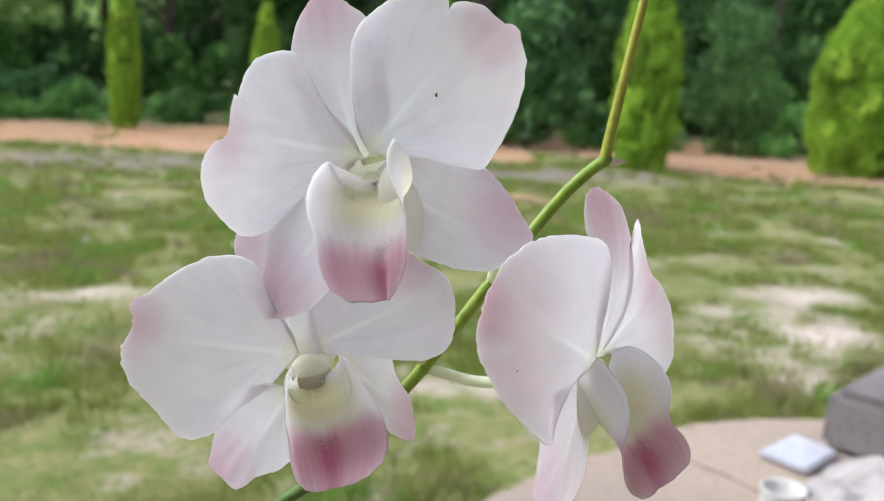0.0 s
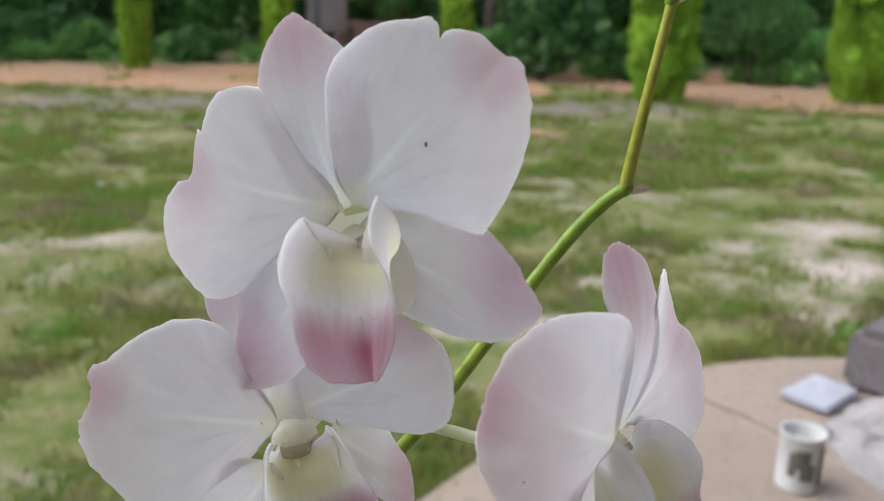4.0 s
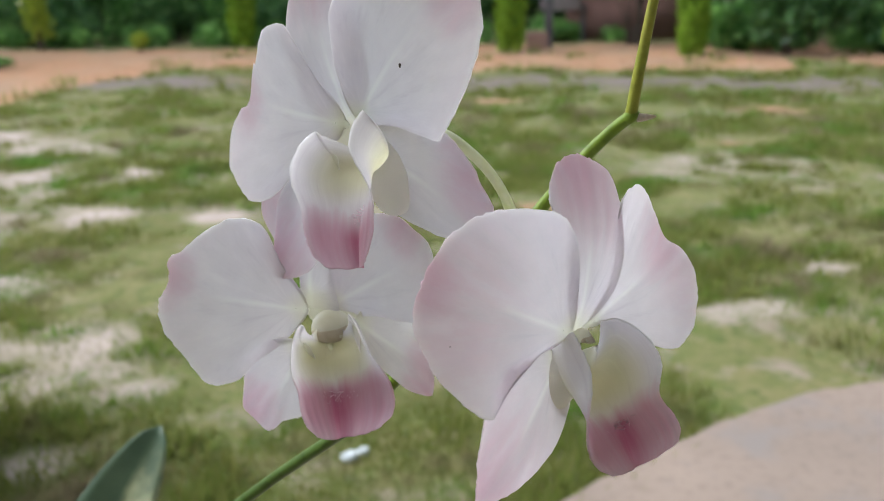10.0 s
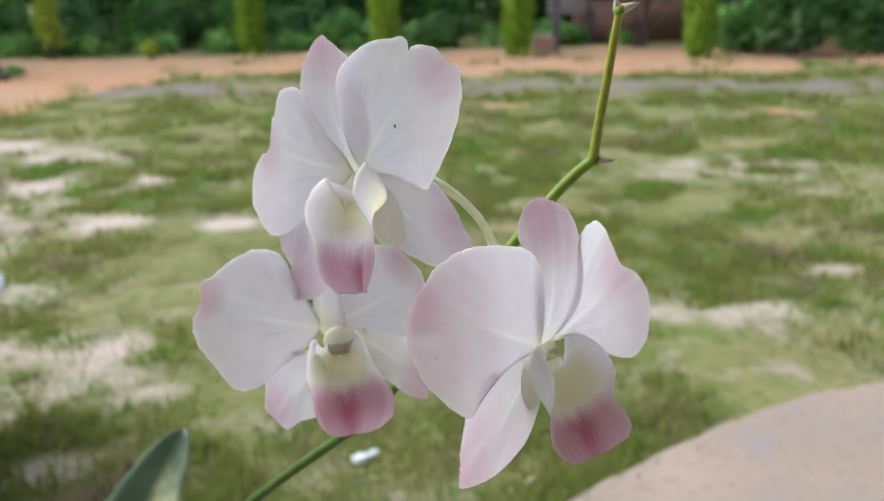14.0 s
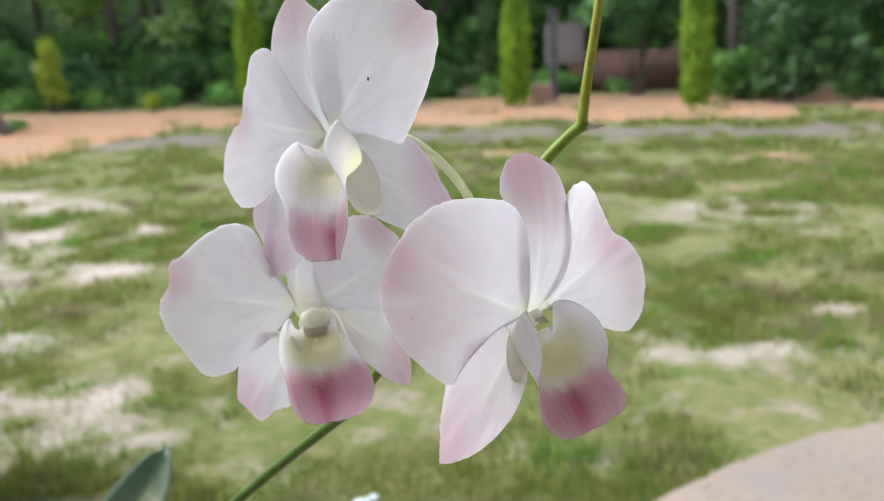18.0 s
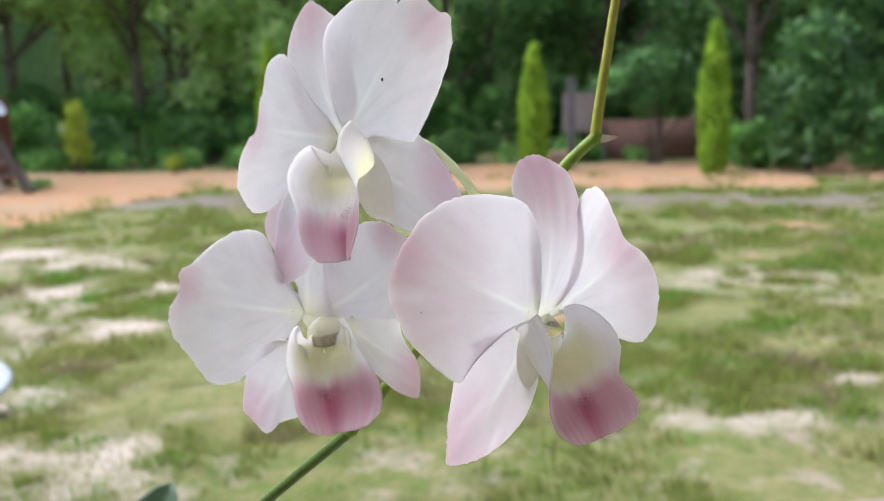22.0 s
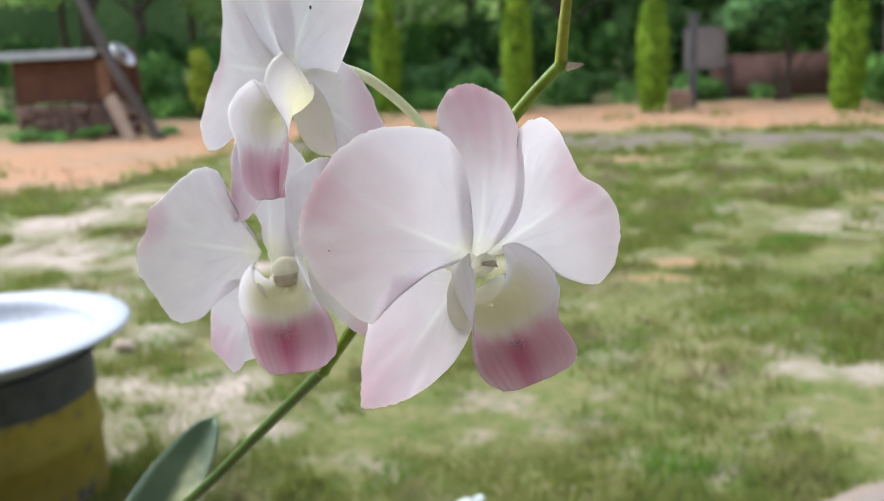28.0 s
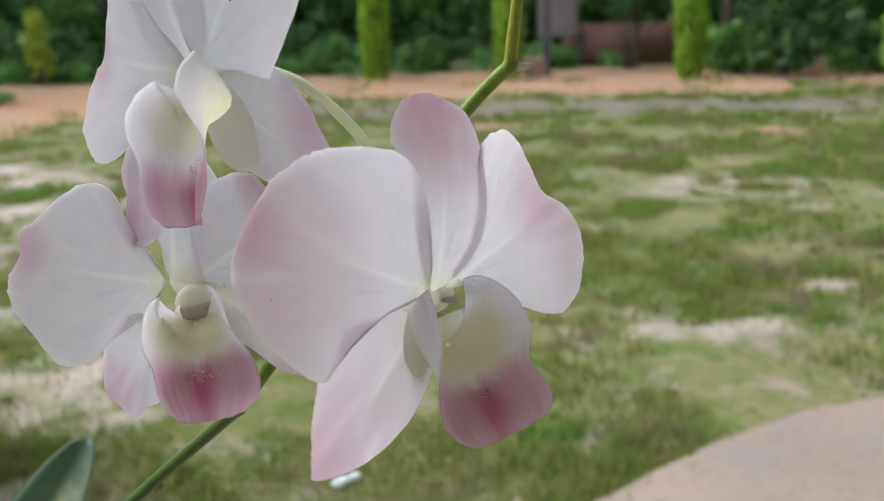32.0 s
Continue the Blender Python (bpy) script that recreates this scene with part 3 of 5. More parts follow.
def cypress(x, y, h, w, seed, thin=0.0):
    r = np.random.default_rng(seed)
    t = thing("cypress_tree", Matrix.Translation((x, y, 0)), "narrow bright green column cypress standing in the orange bed", "tree", "row of cypresses")
    part("trunk", rough_up(tube([(0, 0, -0.03), (0.01, 0, h * 0.4), (0, 0, h * 0.9)], (0.035, 0.01), 10, 8), 0.004, 20), M_BARK, t)

    def girth(f):
        return w / 2 * min(1.0, 0.78 + f * 1.1) * min(1.0, ((1 - f) / 0.42) ** 0.75) if f < 1 else 0
    # solid dark core: the shade between the sprays is put into its colour
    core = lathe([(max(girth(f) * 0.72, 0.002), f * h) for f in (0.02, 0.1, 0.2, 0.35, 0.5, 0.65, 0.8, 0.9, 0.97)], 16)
    part("shade_core", rough_up(core, 0.03, 6, seed), M_CYPRESS_CORE, t)
    n = int(5200 * h * w / 0.9)
    f = r.random(n) ** 1.05 * 0.99
    a = r.random(n) * tau
    lump = np.array([noise.noise(Vector((cos(q) * 2.2, sin(q) * 2.2, g * h * 4 + seed))) for q, g in zip(a, f)])
    rad = np.array([girth(g) for g in f]) * (0.80 + 0.25 * r.random(n) + 0.28 * lump)
    base = np.stack([rad * np.cos(a), rad * np.sin(a), f * h], 1)
    s = (0.045 + 0.06 * r.random(n))[:, None]
    ax = np.stack([0.45 * np.cos(a), 0.45 * np.sin(a), np.ones(n)], 1) + 0.28 * r.normal(size=(n, 3))
    ax /= np.linalg.norm(ax, axis=1)[:, None]
    sd = np.cross(ax, r.normal(size=(n, 3)))
    sd /= np.linalg.norm(sd, axis=1)[:, None]
    v = np.stack([base - ax * s * 0.4, base + sd * s * 0.22, base + ax * s, base - sd * s * 0.22], 1).reshape(-1, 3)
    k = np.arange(n)[:, None] * 4
    raw_part("crown", v.tolist(), np.concatenate([np.hstack([k, k + 1, k + 2]), np.hstack([k, k + 2, k + 3])]).tolist(), M_CYPRESS, t)
    return t


for x, y, h, w, s in ((-2.95, 14.36, 1.95, 0.38, 11), (-0.82, 13.41, 2.1, 0.37, 12), (1.07, 12.99, 1.76, 0.37, 13), (3.36, 12.05, 1.95, 0.36, 14),
                      (5.18, 9.75, 2.35, 0.68, 15), (7.8, 9.32, 2.2, 0.98, 16)):
    cypress(x, y, h, w, s)


def shrub(x, y, z, lumps, n, size, material, label, seed, up=0.3, aspect=0.5, name="shrub", stems=4, hollow=0.45):
    r = np.random.default_rng(seed)
    t = thing(name, Matrix.Translation((x, y, 0)), label, "tree" if name == "tree" else "shrub")
    for i in range(stems):
        c = lumps[i % len(lumps)]
        foot = (0.06 * cos(i * 2.1), 0.06 * sin(i * 2.1), -0.03)
        mid = (c[0] * 0.35, c[1] * 0.35, c[2] * 0.5)
        part("stem", tube([foot, mid, (c[0], c[1], c[2])], (0.022, 0.006), 8, 6), M_BARK, t)
    raw_part("crown", *leaves(r, lumps, n, size, up, aspect, hollow), material, t)
    return t


def lumpy(rng_, rx, ry, h, k):
    """k overlapping clumps that fill a mound of that size."""
    out = []
    for i in range(k):
        a, q = rng_.random() * tau, rng_.random() ** 0.5 * 0.75
        z = h * (0.25 + 0.6 * rng_.random() * (1 - q * 0.5))
        s = 0.22 + 0.16 * rng_.random()
        out.append((rx * q * cos(a), ry * q * sin(a), z, rx * s + 0.08, ry * s + 0.08, h * (0.2 + 0.14 * rng_.random())))
    return out


r0 = np.random.default_rng(21)
# low green hedge along the back of the bed and behind it
LOW = ((-7.6, 15.3, 1.0, 1.1), (-6.2, 15.0, 0.9, 0.95), (-5.1, 16.9, 0.9, 1.0), (-4.3, 15.6, 0.75, 0.85), (-3.5, 16.3, 0.8, 0.9), (-2.2, 15.6, 0.75, 0.75), (-1.55, 15.2, 0.5, 0.6),
       (0.25, 14.6, 0.55, 0.55), (1.9, 14.4, 0.4, 0.35), (-8.8, 16.2, 1.0, 1.2), (4.2, 12.6, 0.5, 0.7), (6.3, 12.4, 0.7, 0.7), (9.2, 12.2, 1.0, 0.9), (5.9, 11.6, 0.35, 0.35))
for i, (x, y, w, h) in enumerate(LOW):
    shrub(x, y, 0, lumpy(r0, w, w * 0.7, h, 11), int(1700 * w + 500), 0.12, (M_LEAF_MID, M_LEAF_BLUE, M_LEAF_MID, M_LEAF_DARK)[i % 4],
          ("leafy green shrub behind the orange bed", "glossy green shrub behind the orange bed", "leafy green shrub behind the orange bed", "dark green shrub behind the orange bed")[i % 4], 100 + i)
shrub(-4.28, 13.5, 0, [(0, 0, 0.16, 0.12, 0.12, 0.10), (0.03, 0, 0.22, 0.08, 0.08, 0.07)], 300, 0.07, M_LEAF_LIME, "small lime yellow shrub at the bed's edge", 131)
# young feathery conifer
shrub(-6.0, 14.15, 0, [(0.05 * sin(k * 2.2), 0.05 * cos(k * 2.2), 0.30 + 0.16 * k, 0.22 - 0.02 * k, 0.22 - 0.02 * k, 0.22) for k in range(5)], 460, 0.16, M_LEAF_LIME, "young feathery yellow green conifer", 132, 1.6, 0.22)
# small tree with an open crown beside the post
open_tree = shrub(2.95, 13.9, 0, [(-0.55, 0, 1.2, 0.4, 0.4, 0.25), (0.0, 0, 1.45, 0.55, 0.5, 0.3), (0.5, 0.1, 1.2, 0.5, 0.4, 0.28), (0.75, 0, 0.95, 0.3, 0.3, 0.2), (-0.2, -0.1, 1.0, 0.3, 0.3, 0.2)],
      1900, 0.13, M_LEAF_BLUE, "small tree with an open glossy crown", 133, 0.1, 0.5, "tree", 5)
part("trunk", rough_up(tube([(0.1, 0, -0.05), (0.12, 0.02, 0.5), (0.05, 0, 1.3)], (0.06, 0.035), 10, 10), 0.008, 9), M_BARK, open_tree)
# broad leaved shrub with light glossy leaves
shrub(4.55, 11.9, 0, [(0, 0, 0.5, 0.5, 0.45, 0.4), (-0.2, 0, 1.0, 0.45, 0.4, 0.4), (0.25, 0.1, 1.2, 0.5, 0.4, 0.4), (0.1, 0, 1.7, 0.45, 0.4, 0.35), (0.5, 0, 0.7, 0.4, 0.4, 0.4)],
      2300, 0.16, M_LEAF_BLUE, "tall shrub with broad glossy leaves", 134, 0.0, 0.42)
shrub(5.2, 13.2, 0, lumpy(r0, 0.9, 0.7, 2.4, 9), 2600, 0.13, M_LEAF_DARK, "dark leafy tree beside the cypresses", 135, 0.2, 0.5, "tree", 5)
# round dark green tree between the two large cypresses
shrub(7.6, 11.6, 0, [(0, 0, 1.05, 0.62, 0.6, 0.55), (-0.4, 0, 0.75, 0.4, 0.4, 0.35), (0.4, 0, 0.8, 0.45, 0.4, 0.4), (0, 0, 1.75, 0.5, 0.5, 0.45), (0.1, 0, 0.5, 0.5, 0.4, 0.3)],
      4200, 0.075, M_LEAF_DARK, "dense dark green clipped tree", 136, 0.2, 0.5, "tree", 5, 0.6)
shrub(9.9, 10.4, 0, lumpy(r0, 0.9, 0.8, 1.7, 8), 2200, 0.11, M_LEAF_MID, "leafy green shrub behind the orange bed", 137)


def tree(x, y, h, w, seed, material, label, clear=0.35, n=3600):
    r = np.random.default_rng(seed)
    t = thing("tree", Matrix.Translation((x, y, 0)), label, "tree", "woods behind the yard")
    lean = (r.random() - 0.5) * 0.5
    part("trunk", rough_up(tube([(0, 0, -0.05), (lean * 0.3, 0.05, h * 0.3), (lean, 0, h * 0.75)], (0.13, 0.09, 0.03), 14, 10), 0.015, 5, seed), M_BARK, t)
    lumps = []
    for i in range(11):
        a = i * 2.4 + r.random()
        q = w * (0.25 + 0.6 * r.random())
        z = h * (clear + (0.98 - clear) * r.random())
        lumps.append((lean * z / h + q * cos(a), q * sin(a), z, w * (0.3 + 0.2 * r.random()), w * (0.3 + 0.2 * r.random()), h * (0.09 + 0.07 * r.random())))
    for c in lumps[:6]:
        part("limb", tube([(lean * 0.5, 0, c[2] * 0.55), (c[0] * 0.5, c[1] * 0.5, c[2] * 0.8), c[:3]], (0.05, 0.012), 8, 6), M_BARK, t)
    raw_part("crown", *leaves(r, lumps, n, 0.18, 0.1, 0.5, 0.3), material, t)
    return t


for i in range(34):
    row = i % 3
    x = -17 + 34 * (i + 0.5) / 34 + (r0.random() - 0.5) * 1.0 + 1.0
    y = 17.2 + row * 2.6 + r0.random() * 1.3 - (1.8 if x > 4 else 0)
    # trees on the left take the foliage copy with sunlight painted in
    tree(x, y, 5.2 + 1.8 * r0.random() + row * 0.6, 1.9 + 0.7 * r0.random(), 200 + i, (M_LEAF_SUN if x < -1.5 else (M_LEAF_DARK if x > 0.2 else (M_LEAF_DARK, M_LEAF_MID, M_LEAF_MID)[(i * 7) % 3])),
         ("dark leafy tree in the woods", "green leafy tree in the woods", "green leafy tree in the woods")[(i * 7) % 3], (0.5 if x < -6.5 else 0.34 if x < -4.5 else 0.08) if row < 2 or x < -6.5 else 0.2, 6000)

for i in range(22):
    x = -13 + 26 * (i + 0.5) / 22 + (r0.random() - 0.5) * 0.6
    shrub(x + 0.8, 17.0 + 0.6 * r0.random() - (1.6 if x > 3.5 else 0.0), 0, lumpy(r0, 0.95, 0.7, 1.25 + 0.7 * r0.random(), 8), 2300, 0.15, (M_LEAF_DARK, M_LEAF_MID, M_LEAF_DARK)[i % 3],
          ("dark green shrub under the trees", "leafy green shrub under the trees", "dark green shrub under the trees")[i % 3], 300 + i)

for i, (x, y, h) in enumerate(((-10.2, 18.2, 6.4), (-8.6, 17.6, 5.6), (-7.0, 18.6, 6.6), (-5.3, 17.8, 5.8), (-3.6, 18.8, 6.2))):
    tree(x, y, h, 2.3, 260 + i, M_LEAF_SUN, "leafy tree in the woods, its light green painted as sunlit", 0.52 if x < -6.5 else 0.36, 7000)

tree(4.4, 13.7, 5.2, 1.2, 290, M_LEAF_DARK, "dark leafy tree with a bare trunk beside the cypresses", 0.5, 2600)

# low undergrowth at the foot of the woods
ru = np.random.default_rng(77)
lump_ = []
for i in range(70):
    x = -10 + 20 * i / 69 + 0.15 * ru.normal()
    y = float(np.interp(x, (-10, 2.5, 4.2, 8, 10), (14.5, 14.3, 13.0, 11.2, 10.6))) + 0.25 * ru.random()
    h = 0.10 + 0.16 * ru.random()
    if 2.3 < x < 3.7 and i % 4:
        continue
    lump_.append((x, y, h * 0.7, 0.22, 0.22, h))
under = new("undergrowth", raw_mesh("undergrowth", *leaves(ru, lump_, 9000, 0.10, 0.3, 0.5, 0.3), M_LEAF_MID))
tagged(place(under, Matrix()), "low leafy green undergrowth along the back of the bed", "undergrowth", "", "stuff")

# woods in the distance, all round the yard
bm = bmesh.new()
ringv = []
for j in range(160):
    a = tau * j / 160
    rr = 46 + 5 * noise.noise(Vector((cos(a) * 5, sin(a) * 5, 0)))
    hh = 9 + 4 * noise.noise(Vector((cos(a) * 9, sin(a) * 9, 4)))
    ringv.append((bm.verts.new((rr * cos(a), rr * sin(a) + 8, -0.2)), bm.verts.new((rr * cos(a), rr * sin(a) + 8, hh))))
for j in range(160):
    (a, b), (c, d) = ringv[j], ringv[(j + 1) % 160]
    bm.faces.new((a, c, d, b))
far = part("backdrop", bm, M_FAR, None)
tagged(far, "dark green wall of distant woods", "woods", "", "structure")

# ---------------------------------------------------------------- behind the bed: bank, panel, post
bank = part("earth_bank", rough_up(box(2.3, 0.5, 0.72, 0.1, Matrix.Translation((3.3, 14.9, 0.26))), 0.05, 1.5), M_BANK, None)
tagged(bank, "low reddish brown earth bank in the shade", "bank", "", "structure")
panel = thing("fence_panel", Matrix.Translation((2.0, 14.6, 0)), "weathered grey panel behind the post", "fence")
part("board", box(0.62, 0.04, 0.62, 0.008, Matrix.Translation((-0.02, 0, 0.78))), M_PANEL, panel, smooth=False)
part("foot", box(0.06, 0.06, 0.6, 0.006, Matrix.Translation((-0.25, 0.05, 0.27))), M_POST, panel, smooth=False)
part("foot", box(0.06, 0.06, 0.6, 0.006, Matrix.Translation((0.35, 0.05, 0.27))), M_POST, panel, smooth=False)
post = thing("gate_post", Matrix.Translation((1.66, 13.4, 0)), "dark grey post on a pinkish block", "post")
part("shaft", rough_up(box(0.11, 0.11, 1.28, 0.012, Matrix.Translation((0, 0, 0.6))), 0.004, 8), M_POST, post, smooth=False)
part("cap", box(0.15, 0.15, 0.05, 0.012, Matrix.Translation((0, 0, 1.265))), M_POST, post, smooth=False)
part("base_block", rough_up(box(0.3, 0.25, 0.26, 0.02, Matrix.Translation((-0.17, 0.0, 0.1))), 0.01, 6), M_BLOCK, post, smooth=False)

# ---------------------------------------------------------------- firewood rack
rack = thing("firewood_rack", Matrix.Translation((-6.7, 11.7, 0)) @ Matrix.Rotation(radians(9), 4, "Z"), "low brown board rack with a tin roof over firewood", "shed")
part("back_board", box(1.6, 0.03, 0.6, 0.004, Matrix.Translation((-0.1, 0.45, 0.80))), M_WOOD_BROWN, rack, smooth=False)
for i in range(4):
    part("front_board", box(1.45, 0.025, 0.135, 0.004, Matrix.Translation((-0.16 + 0.03 * (i % 2), 0, 0.56 + 0.14 * i))), M_WOOD_BROWN, rack, smooth=False)
for x in (-0.85, 0.1, 0.62):
    part("upright", box(0.09, 0.09, 1.15, 0.008, Matrix.Translation((x, 0.06, 0.555))), M_WOOD_BROWN, rack, smooth=False)
    part("upright", box(0.09, 0.09, 1.2, 0.008, Matrix.Translation((x, 0.42, 0.58))), M_WOOD_BROWN, rack, smooth=False)
part("cover_board", rough_up(box(0.17, 0.02, 0.52, 0.004, Matrix.Translation((0.36, -0.03, 0.78))), 0.004, 6), M_WOOD_TAN, rack, "lighter worn board", smooth=False)
bm = bmesh.new()
for i in range(61):
    x = -1.1 + 1.45 * i / 60
    zz = 0.012 * sin(i * 1.05)
    a, b = bm.verts.new((x, -0.22, 1.18 + zz)), bm.verts.new((x, 0.62, 1.11 + zz))
    if i:
        bm.faces.new((pa, a, b, pb))
    pa, pb = a, b
roof_sheet = part("tin_roof", bm, M_TIN, rack, "pale corrugated tin sheet")
sol = roof_sheet.modifiers.new("thickness", "SOLIDIFY")
sol.thickness = 0.006
part("roof_edge", box(1.45, 0.02, 0.10, 0.004, Matrix.Translation((-0.375, -0.235, 1.13))), M_TIN, rack, "pale tin edge strip", smooth=False)
rl = np.random.default_rng(9)
for row in range(5):
    for i in range(13):
        rad = 0.042 + 0.012 * rl.random()
        x = -0.82 + 0.118 * i + 0.05 * (row % 2) + 0.01 * rl.normal()
        log = place(new("firewood_log", mesh_of("firewood_log", rough_up(tube([(0, -0.10 - 0.10 * rl.random(), 0), (0, 0.36, 0.0)], (rad, rad * 0.95), 3, 9), 0.008, 20, i + row * 20), M_LOG)),
                    WORLD[rack.name] @ Matrix.Translation((x, 0, 0.05 + 0.088 * row)))
        tagged(log, "cut firewood log in a stacked pile", "log", "stacked firewood")
plank = part("leaning_plank", rough_up(box(0.17, 0.035, 0.66, 0.006), 0.004, 6), M_WOOD_PALE, None, m=Matrix.Translation((-5.84, 11.1, 0.285)) @ Matrix.Rotation(radians(-27), 4, "Y") @ Matrix.Rotation(radians(-13), 4, "X"), smooth=False)
tagged(plank, "pale bare plank leaning against the firewood rack", "plank")
pole = part("leaning_pole", rough_up(tube([(-5.37, 11.2, -0.03), (-5.88, 11.25, 0.85), (-6.32, 11.4, 1.75), (-6.75, 11.5, 2.6)], (0.07, 0.05), 24, 10), 0.012, 4), M_WOOD_DARK, None)
tagged(pole, "dark weathered pole leaning over the firewood rack", "pole")
trough = part("tin_offcut", rough_up(lathe([(0.02, 0.0), (0.16, 0.02), (0.19, 0.09), (0.185, 0.09), (0.155, 0.03), (0.02, 0.012)], 20), 0.012, 6), M_TIN, None, m=Matrix.Translation((-6.12, 11.80, 1.06)) @ Matrix.Rotation(radians(55), 4, "Y"))
tagged(trough, "crumpled pale tin offcut on the firewood rack", "scrap")

for x, y, w, h in ((-7.35, 11.15, 0.35, 0.22), (-6.75, 11.2, 0.3, 0.16), (-6.3, 11.3, 0.22, 0.2), (-5.5, 11.55, 0.2, 0.14)):
    shrub(x, y, 0, lumpy(r0, w, w * 0.5, h, 5), 320, 0.07, M_LEAF_MID, "low green weeds at the foot of the firewood rack", int(400 - x * 10), 0.5, 0.4, "weed_clump", 3)

# ---------------------------------------------------------------- drum with an enamel tray
DISH = Vector((-1.43, 1.935, 0.45))
drum = thing("steel_drum", Matrix.Translation((DISH.x, DISH.y, 0)), "cut steel drum with worn yellow and black paint", "drum")
H = DISH.z - 0.066
part("wall", rough_up(lathe([(0.263, 0.0), (0.270, 0.01), (0.264, 0.02), (0.264, H * 0.42), (0.272, H * 0.46), (0.264, H * 0.5), (0.264, H - 0.1)], 56), 0.003, 6), M_DRUM, drum)
part("rim", rough_up(lathe([(0.265, H - 0.1), (0.267, H - 0.02), (0.275, H - 0.01), (0.275, H + 0.002), (0.263, H + 0.004), (0.248, H - 0.02), (0.248, H - 0.1)], 56), 0.003, 9), M_DRUM_DARK, drum, "dark bare rim")
tray = thing("enamel_tray", Matrix.Translation(DISH), "large round white enamel tray lying on the drum", "tray")
part("bowl", lathe([(0.001, -0.058), (0.24, -0.058), (0.262, -0.05), (0.28, -0.022), (0.292, -0.004), (0.32, 0.003), (0.355, 0.004), (0.366, 0.002), (0.37, -0.004), (0.362, -0.008), (0.30, -0.013), (0.285, -0.03), (0.26, -0.062), (0.001, -0.064)], 72), M_ENAMEL, tray)

# ---------------------------------------------------------------- clutter on the apron and lawn
can = thing("paint_can", Matrix.Translation((1.275, 1.70, 0.035)) @ Matrix.Diagonal((0.84, 0.84, 0.86, 1)), "small white can with dark print and an open top", "can")
part("wall", lathe([(0.001, 0.004), (0.056, 0.004), (0.058, 0.0), (0.060, 0.006), (0.059, 0.012), (0.060, 0.155), (0.063, 0.16), (0.063, 0.166), (0.058, 0.166), (0.056, 0.155), (0.055, 0.02), (0.001, 0.018)], 40), M_CAN, can)
part("filling", lathe([(0.001, 0.125), (0.03, 0.128), (0.0555, 0.122)], 24), M_CAN, can)
bm = bmesh.new()
for x0, x1, z0, z1 in ((-2.75, -2.35, 0.05, 0.12), (-2.5, -1.75, 0.075, 0.13), (-2.2, -1.5, 0.04, 0.09), (-1.3, -0.6, 0.02, 0.14)):
    grid = [[bm.verts.new((0.0605 * cos(x0 + (x1 - x0) * i / 8), 0.0605 * sin(x0 + (x1 - x0) * i / 8), z0 + (z1 - z0) * j / 3 + 0.004 * sin(i * 2 + j))) for i in range(9)] for j in range(4)]
    for j in range(3):
        for i in range(8):
            bm.faces.new((grid[j][i], grid[j][i + 1], grid[j + 1][i + 1], grid[j + 1][i]))
part("print", bm, M_CAN_MARK, can, "dark blotchy print")
blk = part("grey_block", rough_up(box(0.52, 0.36, 0.2, 0.03), 0.012, 5), M_GREYBLOCK, None, m=Matrix.Translation((2.07, 2.13, 0.13)) @ Matrix.Rotation(radians(28), 4, "Z"), smooth=False)
tagged(blk, "dark grey brown block lying on the apron", "block")
for i, (x, y, sx, sy, sz, rz) in enumerate(((1.88, 1.72, 0.24, 0.2, 0.12, 20), (1.66, 1.40, 0.2, 0.16, 0.07, -15), (2.0, 1.62, 0.2, 0.17, 0.12, 50), (1.50, 1.93, 0.1, 0.08, 0.04, 10))):
    bm = bmesh.new()
    bmesh.ops.create_icosphere(bm, subdivisions=3, radius=0.5, matrix=Matrix.Diagonal((sx, sy, sz, 1)))
    lump = part("cement_lump", rough_up(bm, 0.035, 7, i * 3.0), M_CEMENT, None, m=Matrix.Translation((x, y, 0.03 + sz * 0.3 + (0.07 if x > 1.8 else 0.0))) @ Matrix.Rotation(radians(rz), 4, "Z"), smooth=False)
    tagged(lump, "rough pale grey cement lump on the apron", "rubble", "cement rubble")
bm = bmesh.new()
bmesh.ops.create_grid(bm, x_segments=40, y_segments=40, size=0.5)
for v in bm.verts:
    x, y = v.co.x, v.co.y
    d = hypot(x, y) * 2
    v.co = Vector((x * 0.95, y * 0.8, 0.13 * (1 - smooth_step(d, 0.1, 0.95)) * (0.75 + 0.7 * noise.noise(Vector((x * 4, y * 4, 2)))) + 0.03 * noise.noise(Vector((x * 14, y * 14, 5))) * (1 - smooth_step(d, 0.6, 1.0)) - 0.012 * smooth_step(d, 0.85, 1.0)))
mound = part("cement_heap", bm, M_CEMENT, None, m=Matrix.Translation((1.88, 1.73, 0.037)), smooth=False)
tagged(mound, "rough heap of pale grey broken cement on the apron", "heap")
sheet_ = part("folded_sheet", rough_up(box(0.20, 0.15, 0.02, 0.008), 0.012, 9), M_SHEET_BLUE, None, m=Matrix.Translation((1.64, 2.10, 0.054)) @ Matrix.Rotation(radians(24), 4, "Z"), smooth=False)
tagged(sheet_, "folded pale blue sheet on the apron", "sheet")
for x, y, rz in ((1.5, 1.5, 20), (1.62, 1.62, -8), (1.44, 1.36, 60)):
    b = part("brick_piece", rough_up(box(0.13, 0.07, 0.045, 0.008), 0.006, 15, x), M_BRICK_PINK, None, m=Matrix.Translation((x, y, 0.058)) @ Matrix.Rotation(radians(rz), 4, "Z"), smooth=False)
    tagged(b, "broken pinkish brick piece on the apron", "brick", "broken bricks")
